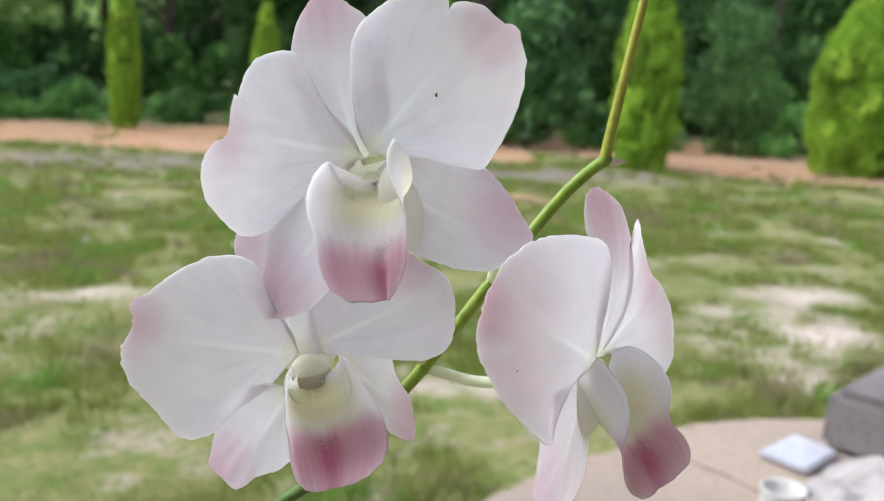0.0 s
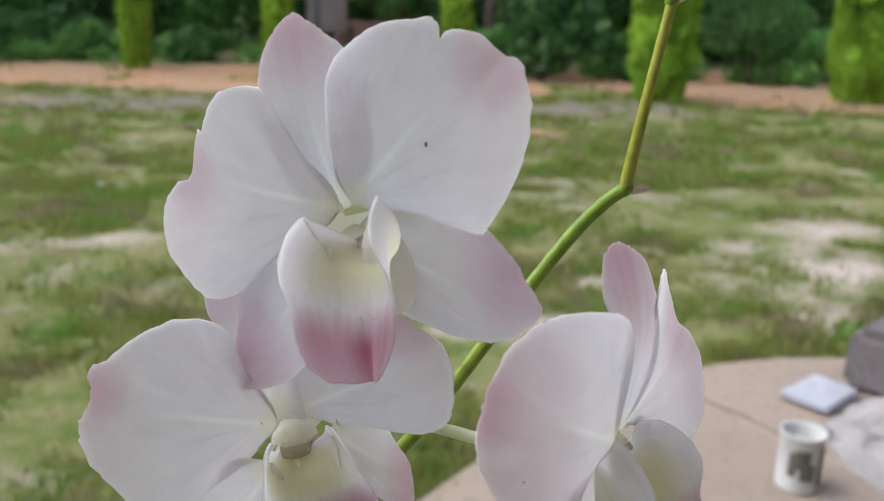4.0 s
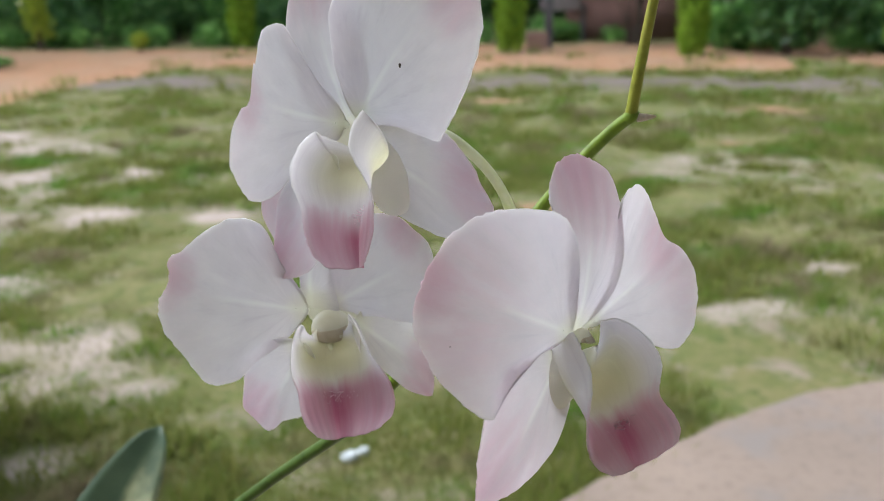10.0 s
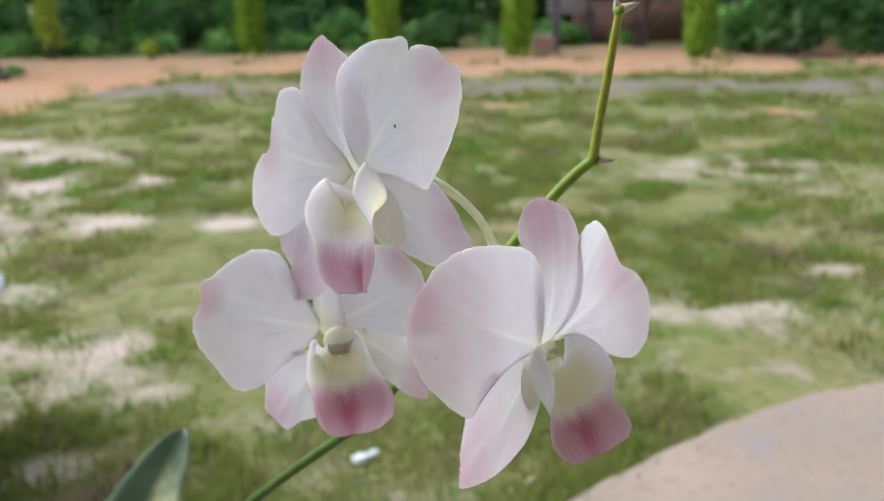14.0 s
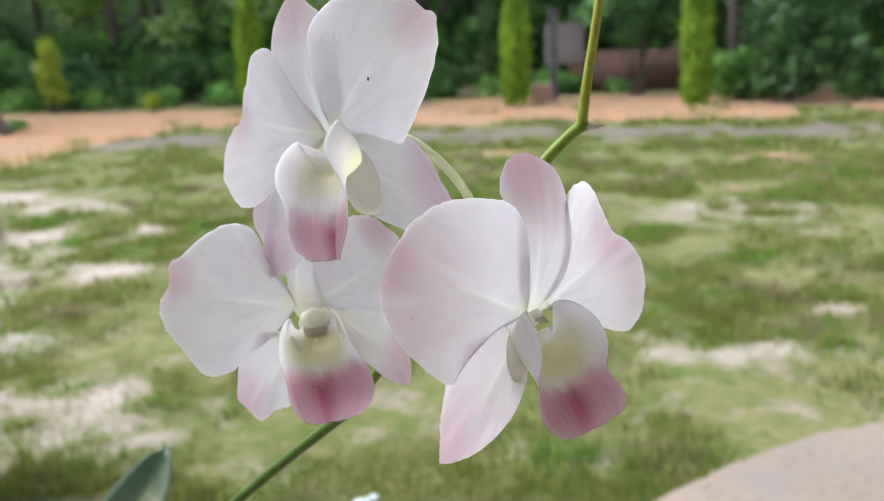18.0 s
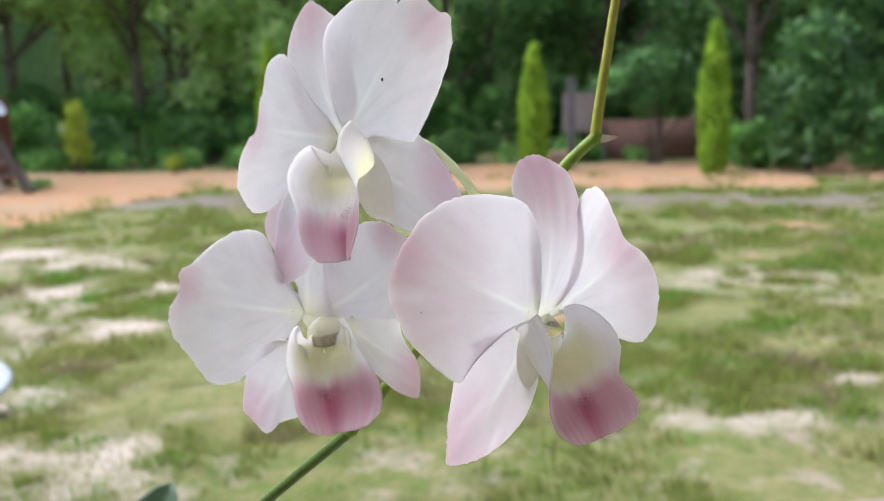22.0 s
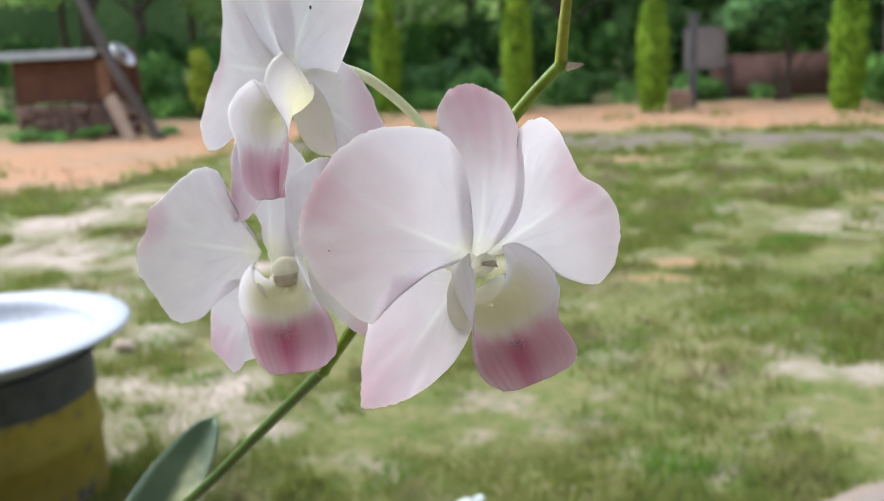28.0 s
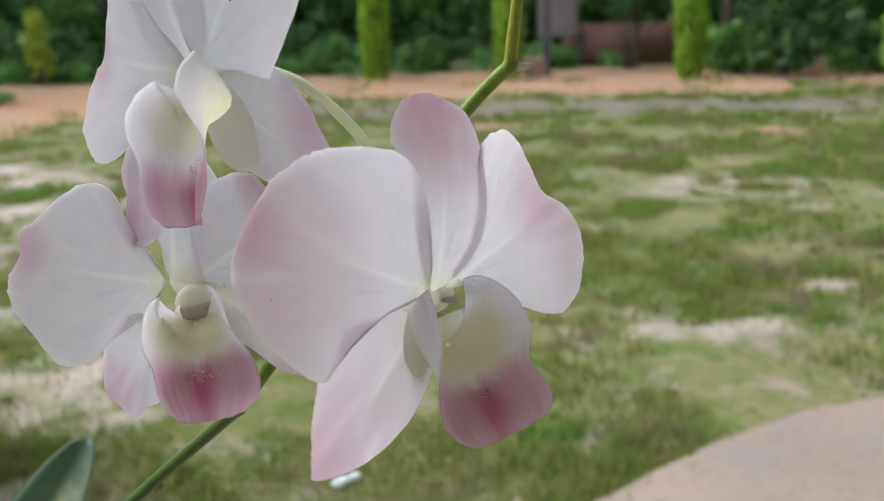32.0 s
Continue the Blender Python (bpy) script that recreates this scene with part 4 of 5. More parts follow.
for x, y, s, mat_, lab, nm in ((-0.23, 1.96, 0.019, M_PLASTIC, "crumpled white plastic scrap in the grass", "plastic_scrap"), (-0.2, 1.99, 0.014, M_PLASTIC, "crumpled white plastic scrap in the grass", "plastic_scrap"),
                               (0.18, 1.85, 0.012, M_STONE, "small pale stone in the grass", "stone"), (-1.67, 3.05, 0.035, M_STONE, "tan stone lying on the lawn", "stone"), (0.3, 3.4, 0.02, M_STONE, "small pale stone in the grass", "stone"), (-0.62, 5.5, 0.02, M_PLASTIC, "crumpled white plastic scrap in the grass", "plastic_scrap")):
    bm = bmesh.new()
    bmesh.ops.create_icosphere(bm, subdivisions=2, radius=s, matrix=Matrix.Diagonal((1.2, 0.9, 0.7, 1)))
    o = part(nm, rough_up(bm, s * 0.5, 0.9 / s, x), mat_, None, m=Matrix.Translation((x, y, s * 0.55)), smooth=False)
    tagged(o, lab, "scrap" if nm == "plastic_scrap" else "stone")

# ---------------------------------------------------------------- the orchid
BASE = Vector((-0.34, 0.50, 0.0))
orchid = thing("orchid_plant", Matrix.Translation(BASE), "flowering orchid spray with three white and pink blooms", "orchid")


def orchid_part(name, bm, material, parent=None, label=""):
    """A part modelled in world coordinates."""
    return part(name, bm, material, parent or orchid, label, Matrix())


NODE_LOW, NODE_MID, NODE_TOP, TIP = (-0.0415, 0.3065, 0.9865), (-0.0120, 0.2995, 1.0240), (0.0440, 0.3000, 1.0898), (0.0504, 0.2953, 1.1405)
orchid_part("cane", tube([(-0.34, 0.50, -0.02), (-0.335, 0.495, 0.35), (-0.29, 0.455, 0.68), (-0.2, 0.40, 0.835), (-0.118, 0.3505, 0.9105), (-0.0745, 0.3275, 0.9535), NODE_LOW],
                         (0.006, 0.0052, 0.0042, 0.0026, 0.0022, 0.0021, 0.0021), 90, 16), M_STEM_LOW, None, "dark green cane")
orchid_part("stem", tube([NODE_LOW, (-0.027, 0.3025, 1.0055), NODE_MID, (0.0085, 0.3012, 1.0498), (0.029, 0.3035, 1.0742), (0.0385, 0.3025, 1.0845), NODE_TOP], (0.0021, 0.0020, 0.0019), 60, 16), M_STEM)
orchid_part("stem_tip", tube([NODE_TOP, (0.0452, 0.2990, 1.1010), (0.0477, 0.2973, 1.1200), TIP], (0.0019, 0.0016, 0.0014), 40, 16), M_STEM_TOP, None, "yellowed stem tip")
for p, r in ((NODE_LOW, 0.0027), (NODE_MID, 0.0026), (NODE_TOP, 0.0024), (TIP, 0.0019)):
    bm = bmesh.new()
    bmesh.ops.create_uvsphere(bm, u_segments=16, v_segments=10, radius=r, matrix=Matrix.Translation(p) @ Matrix.Rotation(0.7, 4, "Y") @ Matrix.Diagonal((0.9, 0.9, 1.15, 1)))
    orchid_part("node", rough_up(bm, 0.0002, 900), M_STEM)


def bract(p, d, length, wide):
    """A dry, curled scale."""
    p, d = Vector(p), Vector(d).normalized()
    s = d.cross(Vector((0, 1, 0.2))).normalized()
    nrm = s.cross(d)
    bm = bmesh.new()
    rows = []
    for i in range(9):
        f = i / 8
        w = wide * (1 - f) ** 0.7
        c = p + d * length * f + nrm * length * 0.35 * f * f
        rows.append([bm.verts.new(c + s * w * q + nrm * w * 0.7 * abs(q)) for q in (-1, -0.5, 0, 0.5, 1)])
    for a, b in zip(rows, rows[1:]):
        for j in range(4):
            bm.faces.new((a[j], a[j + 1], b[j + 1], b[j]))
    o = orchid_part("bract", bm, M_BRACT, None, "dry papery bract")
    k = o.modifiers.new("thickness", "SOLIDIFY")
    k.thickness = 0.0003


bract((0.0455, 0.2990, 1.0893), (1, -0.4, 0.05), 0.0054, 0.0014)
bract((0.0506, 0.2945, 1.1405), (0.9, -0.3, 0.3), 0.006, 0.0018)
bract((0.0500, 0.2950, 1.1405), (-0.3, -0.3, 1), 0.004, 0.0016)
bract((-0.0125, 0.2975, 1.0262), (-0.5, -0.6, 0.5), 0.004, 0.0016)
bract((-0.0420, 0.3045, 0.9870), (-0.7, -0.5, 0.2), 0.004, 0.0014)

# the broad leaf on the cane
LEAF_TIP, LEAF_FOOT = Vector((-0.1812, 0.5194, 0.8722)), Vector((-0.262, 0.478, 0.70))


def cane_leaf():
    d = LEAF_TIP - LEAF_FOOT
    s = Vector((0.93, -0.05, 0.25)).normalized()
    s = (s - d.normalized() * s.dot(d.normalized())).normalized()
    nrm = s.cross(d.normalized())
    bm = bmesh.new()
    uvl = bm.loops.layers.uv.new("UVMap")
    rows = []
    for i in range(33):
        f = i / 32
        w = 0.031 * (max(1e-4, 1 - f ** 2.6)) ** 0.55 * (0.55 + 0.45 * min(1, f * 2.2))
        c = LEAF_FOOT + d * f + nrm * 0.015 * sin(pi * f)
        rows.append([(bm.verts.new(c + s * w * q + nrm * w * 0.28 * abs(q) ** 1.3), (f, q)) for q in (-1, -0.75, -0.5, -0.25, 0, 0.25, 0.5, 0.75, 1)])
    for a, b in zip(rows, rows[1:]):
        for j in range(8):
            fc = bm.faces.new((a[j][0], a[j + 1][0], b[j + 1][0], b[j][0]))
            for lp, src in zip(fc.loops, (a[j], a[j + 1], b[j + 1], b[j])):
                lp[uvl].uv = (src[1][0], src[1][1] * 0.5 + 0.5)
    m, t, p, ln = nodes_of("orchid_leaf")
    uv = t.nodes.new("ShaderNodeUVMap")
    sx = t.nodes.new("ShaderNodeSeparateXYZ")
    ln.new(uv.outputs[0], sx.inputs[0])
    n = noise_node(t, 45.0, 3.0)
    pale = ramp_mix(t, (0.075, 0.13, 0.075), (0.12, 0.185, 0.11), step(t, n, 0.35, 0.65))
    half = t.nodes.new("ShaderNodeMath")
    half.operation = "MULTIPLY"
    ln.new(step(t, sx.outputs[1], 0.42, 0.56), half.inputs[0])
    ln.new(step(t, sx.outputs[0], 0.96, 0.80), half.inputs[1])
    soft = t.nodes.new("ShaderNodeMath")
    soft.operation = "MULTIPLY"
    ln.new(half.outputs[0], soft.inputs[0])
    ln.new(step(t, n, 0.25, 0.6), soft.inputs[1])
    col = ramp_mix(t, pale, (0.50, 0.52, 0.30), soft.outputs[0])
    ln.new(col, p.inputs["Base Color"])
    p.inputs["Roughness"].default_value = 0.38
    o = orchid_part("leaf", bm, m, None, "dark green leaf with a pale yellowish half")
    k = o.modifiers.new("thickness", "SOLIDIFY")
    k.thickness = 0.0012


cane_leaf()


def smooth01(v, lo, hi):
    f = min(max((v - lo) / (hi - lo), 0.0), 1.0)
    return f * f * (3 - 2 * f)


def closed_line(pts, n, ease=0.36):
    """Smooth closed outline through the points, with corners kept fairly tight."""
    out = []
    k = len(pts)
    for i in range(k):
        a, b, c, d = (Vector(pts[(i + j) % k]) for j in (-1, 0, 1, 2))
        steps = max(3, round(n / k))
        for s in range(steps):
            f = s / steps
            m1, m2 = (c - a) * ease, (d - b) * ease
            l1, l2 = (c - b).length, (c - b).length
            if m1.length > l1:
                m1 *= l1 / m1.length
            if m2.length > l2:
                m2 *= l2 / m2.length
            h = (2 * f ** 3 - 3 * f * f + 1, f ** 3 - 2 * f * f + f, -2 * f ** 3 + 3 * f * f, f ** 3 - f * f)
            out.append(b * h[0] + m1 * h[1] + c * h[2] + m2 * h[3])
    return out


def sheet(name, parent, m, bend, outline, blush=(), label=""):
    """A petal or sepal: an outline in millimetres, bent by a smooth surface, ruffled at the rim and given thickness."""
    seed = len(bpy.data.meshes) * 1.7
    line = closed_line(outline, 110)
    centre = sum((Vector(p) for p in outline), Vector((0, 0))) / len(outline)
    hub = Vector(outline[0]) * 0.85 + centre * 0.15
    reach = max((p - Vector(outline[0])).length for p in line)
    rings = 16

    def height(p, k, j):
        x, y = p
        z = (bend[0] * x * x + bend[1] * x * y + bend[2] * y * y) / 1e3 + (bend[3] * x ** 3 + bend[4] * x * x * y + bend[5] * x * y * y + bend[6] * y ** 3) / 1e5
        rim = smooth01(k, 0.7, 1.0)
        z += rim * 0.45 * noise.noise(Vector((x * 0.16, y * 0.16, seed)))
        d0 = hypot(x - hub.x, y - hub.y)
        z -= 0.3 * math.exp(-(y / 2.6) ** 2) * smooth01(d0, 2, 9) * (1 - smooth01(d0 / reach, 0.45, 0.95))
        z += 0.9 * noise.noise(Vector((x * 0.055, y * 0.055, seed + 4))) * smooth01(d0, 4, 22)
        z += 0.09 * sin(atan2(y - hub.y, x - hub.x) * 34 + 5 * noise.noise(Vector((x * 0.05, y * 0.05, seed)))) * smooth01(d0 / reach, 0.3, 0.9)
        return z

    def pigment(p, k):
        d0 = (p - Vector(outline[0])).length
        yellow = 0.18 * (1 - smooth01(d0, 2, 9))
        pink = 0.02 + 0.05 * smooth01(d0 / reach, 0.5, 1.0)
        for i, rad, amount in blush:
            pink = max(pink, amount * (1 - smooth01((p - Vector(outline[i])).length, 0.0, rad)) + 0.03)
        return pink, yellow

    def rib_rim_light(p, k):
        """Pale foot; light through midrib (fading towards the tip) and rim put into colour."""
        d0 = (p - Vector(outline[0])).length
        return 0.9 * math.exp(-(p.y / 0.8) ** 2) * (1 - smooth01(d0 / reach, 0.25, 0.8)) + 0.5 * (1 - smooth01(d0, 2, 9)) + 0.6 * smooth01(k, 0.955, 1.0)
    bm = bmesh.new()
    tint = bm.verts.layers.float_color.new("tint")
    uvl = bm.loops.layers.uv.new("UVMap")
    n = len(line)
    # polar form about the hub; inner rings follow a smoothed, never folding outline
    turns, far_ = [], []
    for q in line:
        a = atan2((q - hub).y, (q - hub).x) / tau
        while turns and a - turns[-1] > 0.5:
            a -= 1
        while turns and a - turns[-1] < -0.5:
            a += 1
        turns.append(a)
        far_.append((q - hub).length)
    sense = 1 if turns[-1] > turns[0] else -1

    def around(values, jump, i, half):
        return sum(values[(i + d) % n] + jump * ((i + d) // n) for d in range(-half, half + 1)) / (2 * half + 1)
    calm_a = [around(turns, sense, i, 5) for i in range(n)]
    for i in range(1, n):
        if (calm_a[i] - calm_a[i - 1]) * sense < 1e-5:
            calm_a[i] = calm_a[i - 1] + 1e-5 * sense
    calm_r = [around(far_, 0, i, 4) for i in range(n)]
    grid = []
    for r in range(rings + 1):
        k = max(r / rings, 0.004) ** 0.85
        out = smooth01(k, 0.72, 1.0)
        ring = []
        for j, q in enumerate(line):
            jag = 0.012 * noise.noise(Vector((q.x, q.y, seed))) * k ** 6
            a = (calm_a[j] + (turns[j] - calm_a[j]) * out) * tau
            d = (calm_r[j] + (far_[j] - calm_r[j]) * out) * k * (1 + jag)
            p = hub + Vector((cos(a), sin(a))) * d
            v = bm.verts.new((p.x / 1e3, p.y / 1e3, height(p, k, j) / 1e3))
            v[tint] = (*pigment(p, k), rib_rim_light(p, k), 1.0)
            ring.append(v)
        grid.append(ring)
    calm_a.append(calm_a[0] + sense)
    for r in range(rings):
        for j in range(n):
            jj = (j + 1) % n
            f = bm.faces.new((grid[r][j], grid[r + 1][j], grid[r + 1][jj], grid[r][jj]))
            for lp, (rr, uu) in zip(f.loops, ((r, j), (r + 1, j), (r + 1, j + 1), (r, j + 1))):
                lp[uvl].uv = (calm_a[uu], rr / rings)
    ob = part(name, bm, M_PETAL, parent, label, m)
    sol_ = ob.modifiers.new("thickness", "SOLIDIFY")
    sol_.thickness, sol_.offset = 0.00035, 0.0
    rim_ = ob.modifiers.new("crisp_rim", "EDGE_SPLIT")
    rim_.split_angle = radians(50)
    return ob


def column(m, size, back, label, nod=0.0):
    """The hooded column in the middle of a bloom: a neck that swells to a domed head, cut flat underneath, with a tan anther cap in front."""
    m = m @ Matrix.Rotation(radians(nod), 4, "X")

    def dome(lat, lon, grow=1.0):
        x, y, z = cos(lat) * sin(lon), -cos(lat) * cos(lon), sin(lat)
        w = 1.0 - 0.52 * smooth01(y, -0.1, 1.0)
        return Vector((x * w * grow, y * (back if y > 0 else 0.8) * grow, z * (1.12 - 0.3 * smooth01(y, 0.0, 1.0)) * grow - 0.22 * smooth01(-y, 0.3, 1.0) + 0.12 * abs(x) ** 3)) * size
    bm = bmesh.new()
    rows = [[bm.verts.new(dome(pi / 2 * i / 16, tau * j / 44)) for j in range(44)] for i in range(16)]
    top = bm.verts.new(dome(pi / 2, 0))
    # rounded lower rim, then a hollow underside
    lower = [rows[0]]
    for k, (shrink, z) in enumerate(((0.96, -0.10), (0.86, -0.10), (0.62, 0.06), (0.35, 0.16))):
        lower.append([bm.verts.new(Vector((v.co.x * shrink, v.co.y * shrink, v.co.z * shrink + z * size))) for v in rows[0]])
    for ring in (rows, lower[::-1]):
        for a, b in zip(ring, ring[1:]):
            for j in range(44):
                bm.faces.new((a[j], a[(j + 1) % 44], b[(j + 1) % 44], b[j]))
    for j in range(44):
        bm.faces.new((rows[-1][j], rows[-1][(j + 1) % 44], top))
    bm.faces.new(lower[-1][::-1])
    ob = part("flower", rough_up(bm, 0.00018, 420), M_COLUMN, orchid, label, m)
    bm = bmesh.new()
    cap = []
    for i in range(9):
        ring = []
        for j in range(25):
            lon = radians(-78 + 156 * j / 24)
            high = 0.42 * (1 - (abs(j - 12) / 12.5) ** 2.2) + 0.04
            p = dome(high * i / 8, lon, 1.025)
            ring.append(bm.verts.new(p - Vector((0, 0, 0.10 * size * (1 - i / 8)))))
        cap.append(ring)
    for a, b in zip(cap, cap[1:]):
        for j in range(24):
            bm.faces.new((a[j], a[j + 1], b[j + 1], b[j]))
    cp = part("anther_cap", rough_up(bm, 0.0001, 600), M_ANTHER, ob, "tan anther cap under the hood", m)
    k = cp.modifiers.new("thickness", "SOLIDIFY")
    k.thickness = 0.0003
    return ob


LIP_A = pose(-0.0291, 0.2737, 1.0825, 12.6, -17.3, -43.3)
LIP_B = pose(-0.0485, 0.2937, 1.0208, 9.8, -4.7, 8.5)
LIP_C = pose(0.0235, 0.2541, 1.0263, -8.2, -13.2, 24.5)
flower_a = column(pose(-0.0345, 0.2800, 1.0830, 0, -10, -40), 0.0040, 1.9, "upper white bloom with pink tipped petals, facing sideways", -12)
flower_b = column(pose(-0.0478, 0.2970, 1.0240, 0, -8, 4), 0.0063, 1.2, "lower white bloom with a deep pink lip, facing the viewer", 4)
flower_c = column(pose(0.0240, 0.2515, 1.0382, 0, 12, 62), 0.0033, 2.4, "foremost white bloom with a large rounded petal and pink lip", -26)
sheet("dorsal_sepal", flower_a, pose(-0.0371, 0.2828, 1.0914, -135.8, -64.9, -168.0), (-6.2, 0.4, 1.7, -4.1, 0.2, 0.4, -0.0),
      [(-1.0, 0.0), (6.0, 7.5), (15.2, 10.8), (26.0, 12.2), (32.5, 11.2), (38.3, 8.1), (41.6, 3.9), (42.9, -0.8), (38.9, -6.4), (33.8, -12.0), (25.5, -15.2), (12.3, -13.2), (4.0, -8.0)], [(7, 21, 0.3), (5, 14, 0.15)])
sheet("petal", flower_a, pose(-0.0357, 0.2803, 1.0930, 111.6, -45.8, -58.7), (-5.4, -5.5, 9.0, -4.3, -3.6, 3.2, 0.4),
      [(-0.4, -0.2), (3.8, 6.9), (8.8, 12.7), (14.5, 17.4), (20.3, 21.5), (24.6, 22.9), (29.8, 22.3), (34.8, 20.6), (39.2, 16.2), (41.8, 13.3), (41.2, 10.5), (39.9, 8.6), (41.6, 9.1), (43.9, 7.2), (45.7, 2.5), (46.7, -3.3), (48.8, -7.5), (47.6, -12.4), (46.3, -16.1), (42.7, -20.5), (38.3, -23.5), (31.8, -25.7), (26.0, -26.6), (21.7, -23.2), (15.8, -17.1), (10.1, -10.7), (4.1, -4.5)], [(15, 15, 0.22)])
sheet("petal", flower_a, pose(-0.0385, 0.2784, 1.0924, -92.9, -3.2, 151.3), (-5.3, 6.2, 8.1, -3.7, 3.0, 1.9, 0.7),
      [(-1.0, 0.5), (5.1, -4.6), (11.0, -12.1), (15.6, -19.1), (18.6, -23.5), (21.3, -25.0), (27.5, -23.9), (34.6, -21.3), (39.9, -16.4), (42.0, -11.4), (42.7, -8.5), (44.1, -9.7), (45.0, -4.7), (45.1, 2.5), (49.4, 4.6), (52.8, 9.2), (52.5, 14.1), (46.9, 19.9), (39.0, 23.4), (31.6, 25.8), (27.1, 25.5), (22.5, 23.1), (17.2, 17.0), (11.6, 10.3), (5.4, 4.3)], [(13, 15, 0.2)])
sheet("lateral_sepal", flower_a, pose(-0.0343, 0.2827, 1.0847, 98.6, 16.7, -40.3), (1.5, 0.6, -0.3, 1.1, 0.3, -0.1, -0.0),
      [(-0.0, -0.0), (3.5, 8.0), (10.1, 14.2), (20.6, 17.8), (28.4, 18.0), (34.9, 16.6), (42.6, 12.5), (50.0, 6.5), (46.7, -2.2), (40.9, -8.2), (33.2, -11.7), (25.0, -13.8), (17.4, -14.6), (9.3, -13.7), (2.4, -8.3)], [(6, 22, 0.27)])
sheet("lateral_sepal", flower_a, pose(-0.0410, 0.2752, 1.0830, -72.0, 55.0, 149.8), (-0.4, -0.8, 0.1, -0.3, -0.4, 0.0, 0.0),
      [(-0.0, -0.0), (3.0, -7.0), (8.4, -11.2), (19.3, -13.2), (26.9, -12.4), (34.8, -7.7), (41.6, -3.9), (44.7, 1.7), (40.7, 6.4), (32.7, 10.8), (23.7, 12.1), (10.9, 8.7)], [(6, 26, 0.3), (7, 20, 0.15)])
sheet("petal", flower_b, pose(-0.0528, 0.2860, 1.0350, -98.5, -2.7, 169.2), (-0.7, 12.9, 2.9, -0.9, 7.2, 0.7, -1.0),
      [(0.0, -0.0), (3.4, -6.2), (8.5, -14.3), (11.7, -22.2), (14.6, -25.6), (20.4, -25.9), (27.1, -23.7), (33.7, -19.7), (40.1, -14.5), (43.9, -10.9), (47.8, -8.7), (48.4, -6.8), (47.2, -4.4), (47.3, -1.4), (49.2, 2.3), (48.5, 6.0), (46.0, 9.7), (42.0, 13.2), (37.1, 17.3), (31.8, 22.1), (28.2, 23.9), (24.1, 23.5), (20.6, 22.0), (16.4, 17.4), (10.5, 13.2), (6.0, 8.8), (3.3, 4.6)], [(12, 14, 0.25)])
sheet("petal", flower_b, pose(-0.0478, 0.2980, 1.0321, 86.5, -31.0, -35.0), (2.4, -2.4, -0.1, 2.0, -1.3, -0.1, -0.0),
      [(-0.0, 0.0), (4.6, 8.9), (8.5, 16.4), (15.5, 20.6), (26.8, 19.2), (36.3, 16.9), (44.7, 11.8), (53.1, 2.1), (53.2, -4.3), (50.9, -9.9), (46.8, -14.3), (42.3, -16.3), (35.5, -16.5), (27.0, -13.6), (18.2, -9.7), (10.6, -7.4), (6.2, -3.9)], [(6, 16, 0.25)])
sheet("dorsal_sepal", flower_b, pose(-0.0542, 0.2982, 1.0315, -20.2, -77.7, 94.2), (-0.0, -0.0, 0.0, -0.0, -0.0, 0.0, -0.0),
      [(-0.0, -0.0), (10.5, 3.4), (19.0, 9.9), (27.5, 14.7), (32.5, 15.3), (39.1, 12.8), (42.3, 6.9), (40.4, -4.0), (31.8, -13.8), (20.0, -18.6), (10.0, -16.0), (-0.8, -10.7)], [(4, 20, 0.2)])
sheet("lateral_sepal", flower_b, pose(-0.0543, 0.2857, 1.0241, -103.4, 58.4, 156.1), (-0.5, 1.4, 0.0, -0.3, 0.5, -0.0, -0.0),
      [(-0.0, 0.0), (3.0, -8.0), (9.0, -12.5), (15.6, -13.8), (21.7, -12.4), (29.0, -9.8), (34.8, -7.6), (36.5, -2.3), (38.0, 2.6), (34.8, 4.7), (30.0, 5.7), (25.2, 9.6), (20.0, 11.2), (9.6, 9.6), (3.0, 4.5)], [(6, 21, 0.27), (8, 12, 0.15)])
sheet("lateral_sepal", flower_b, pose(-0.0400, 0.2871, 1.0312, 57.8, 40.5, 14.9), (-0.4, 0.4, 0.0, -0.2, 0.1, -0.0, -0.0),
      [(-0.0, 0.0), (7.4, 11.4), (14.5, 14.6), (20.2, 8.8), (25.7, 6.0), (30.9, 3.4), (35.7, -6.0), (29.1, -8.7), (24.9, -9.0), (16.3, -8.2), (7.3, -7.8)], [(6, 18, 0.3), (5, 15, 0.25)])
sheet("petal", flower_c, pose(0.0198, 0.2470, 1.0427, -95.1, -27.6, -135.4), (-6.1, 3.5, 9.6, -4.4, 2.3, 2.9, -0.8),
      [(-0.6, 0.2), (2.2, -6.2), (8.7, -15.1), (15.4, -21.8), (20.5, -24.9), (24.8, -25.9), (30.0, -24.4), (35.3, -21.4), (38.4, -17.8), (40.9, -12.4), (42.6, -5.5), (43.7, 1.5), (44.2, 7.2), (43.6, 11.9), (41.5, 15.6), (38.1, 20.2), (32.9, 23.4), (27.8, 25.2), (23.8, 24.8), (21.0, 20.7), (16.3, 14.5), (9.7, 7.5), (3.6, 2.8)], [(11, 15, 0.30), (12, 48, 0.11)])
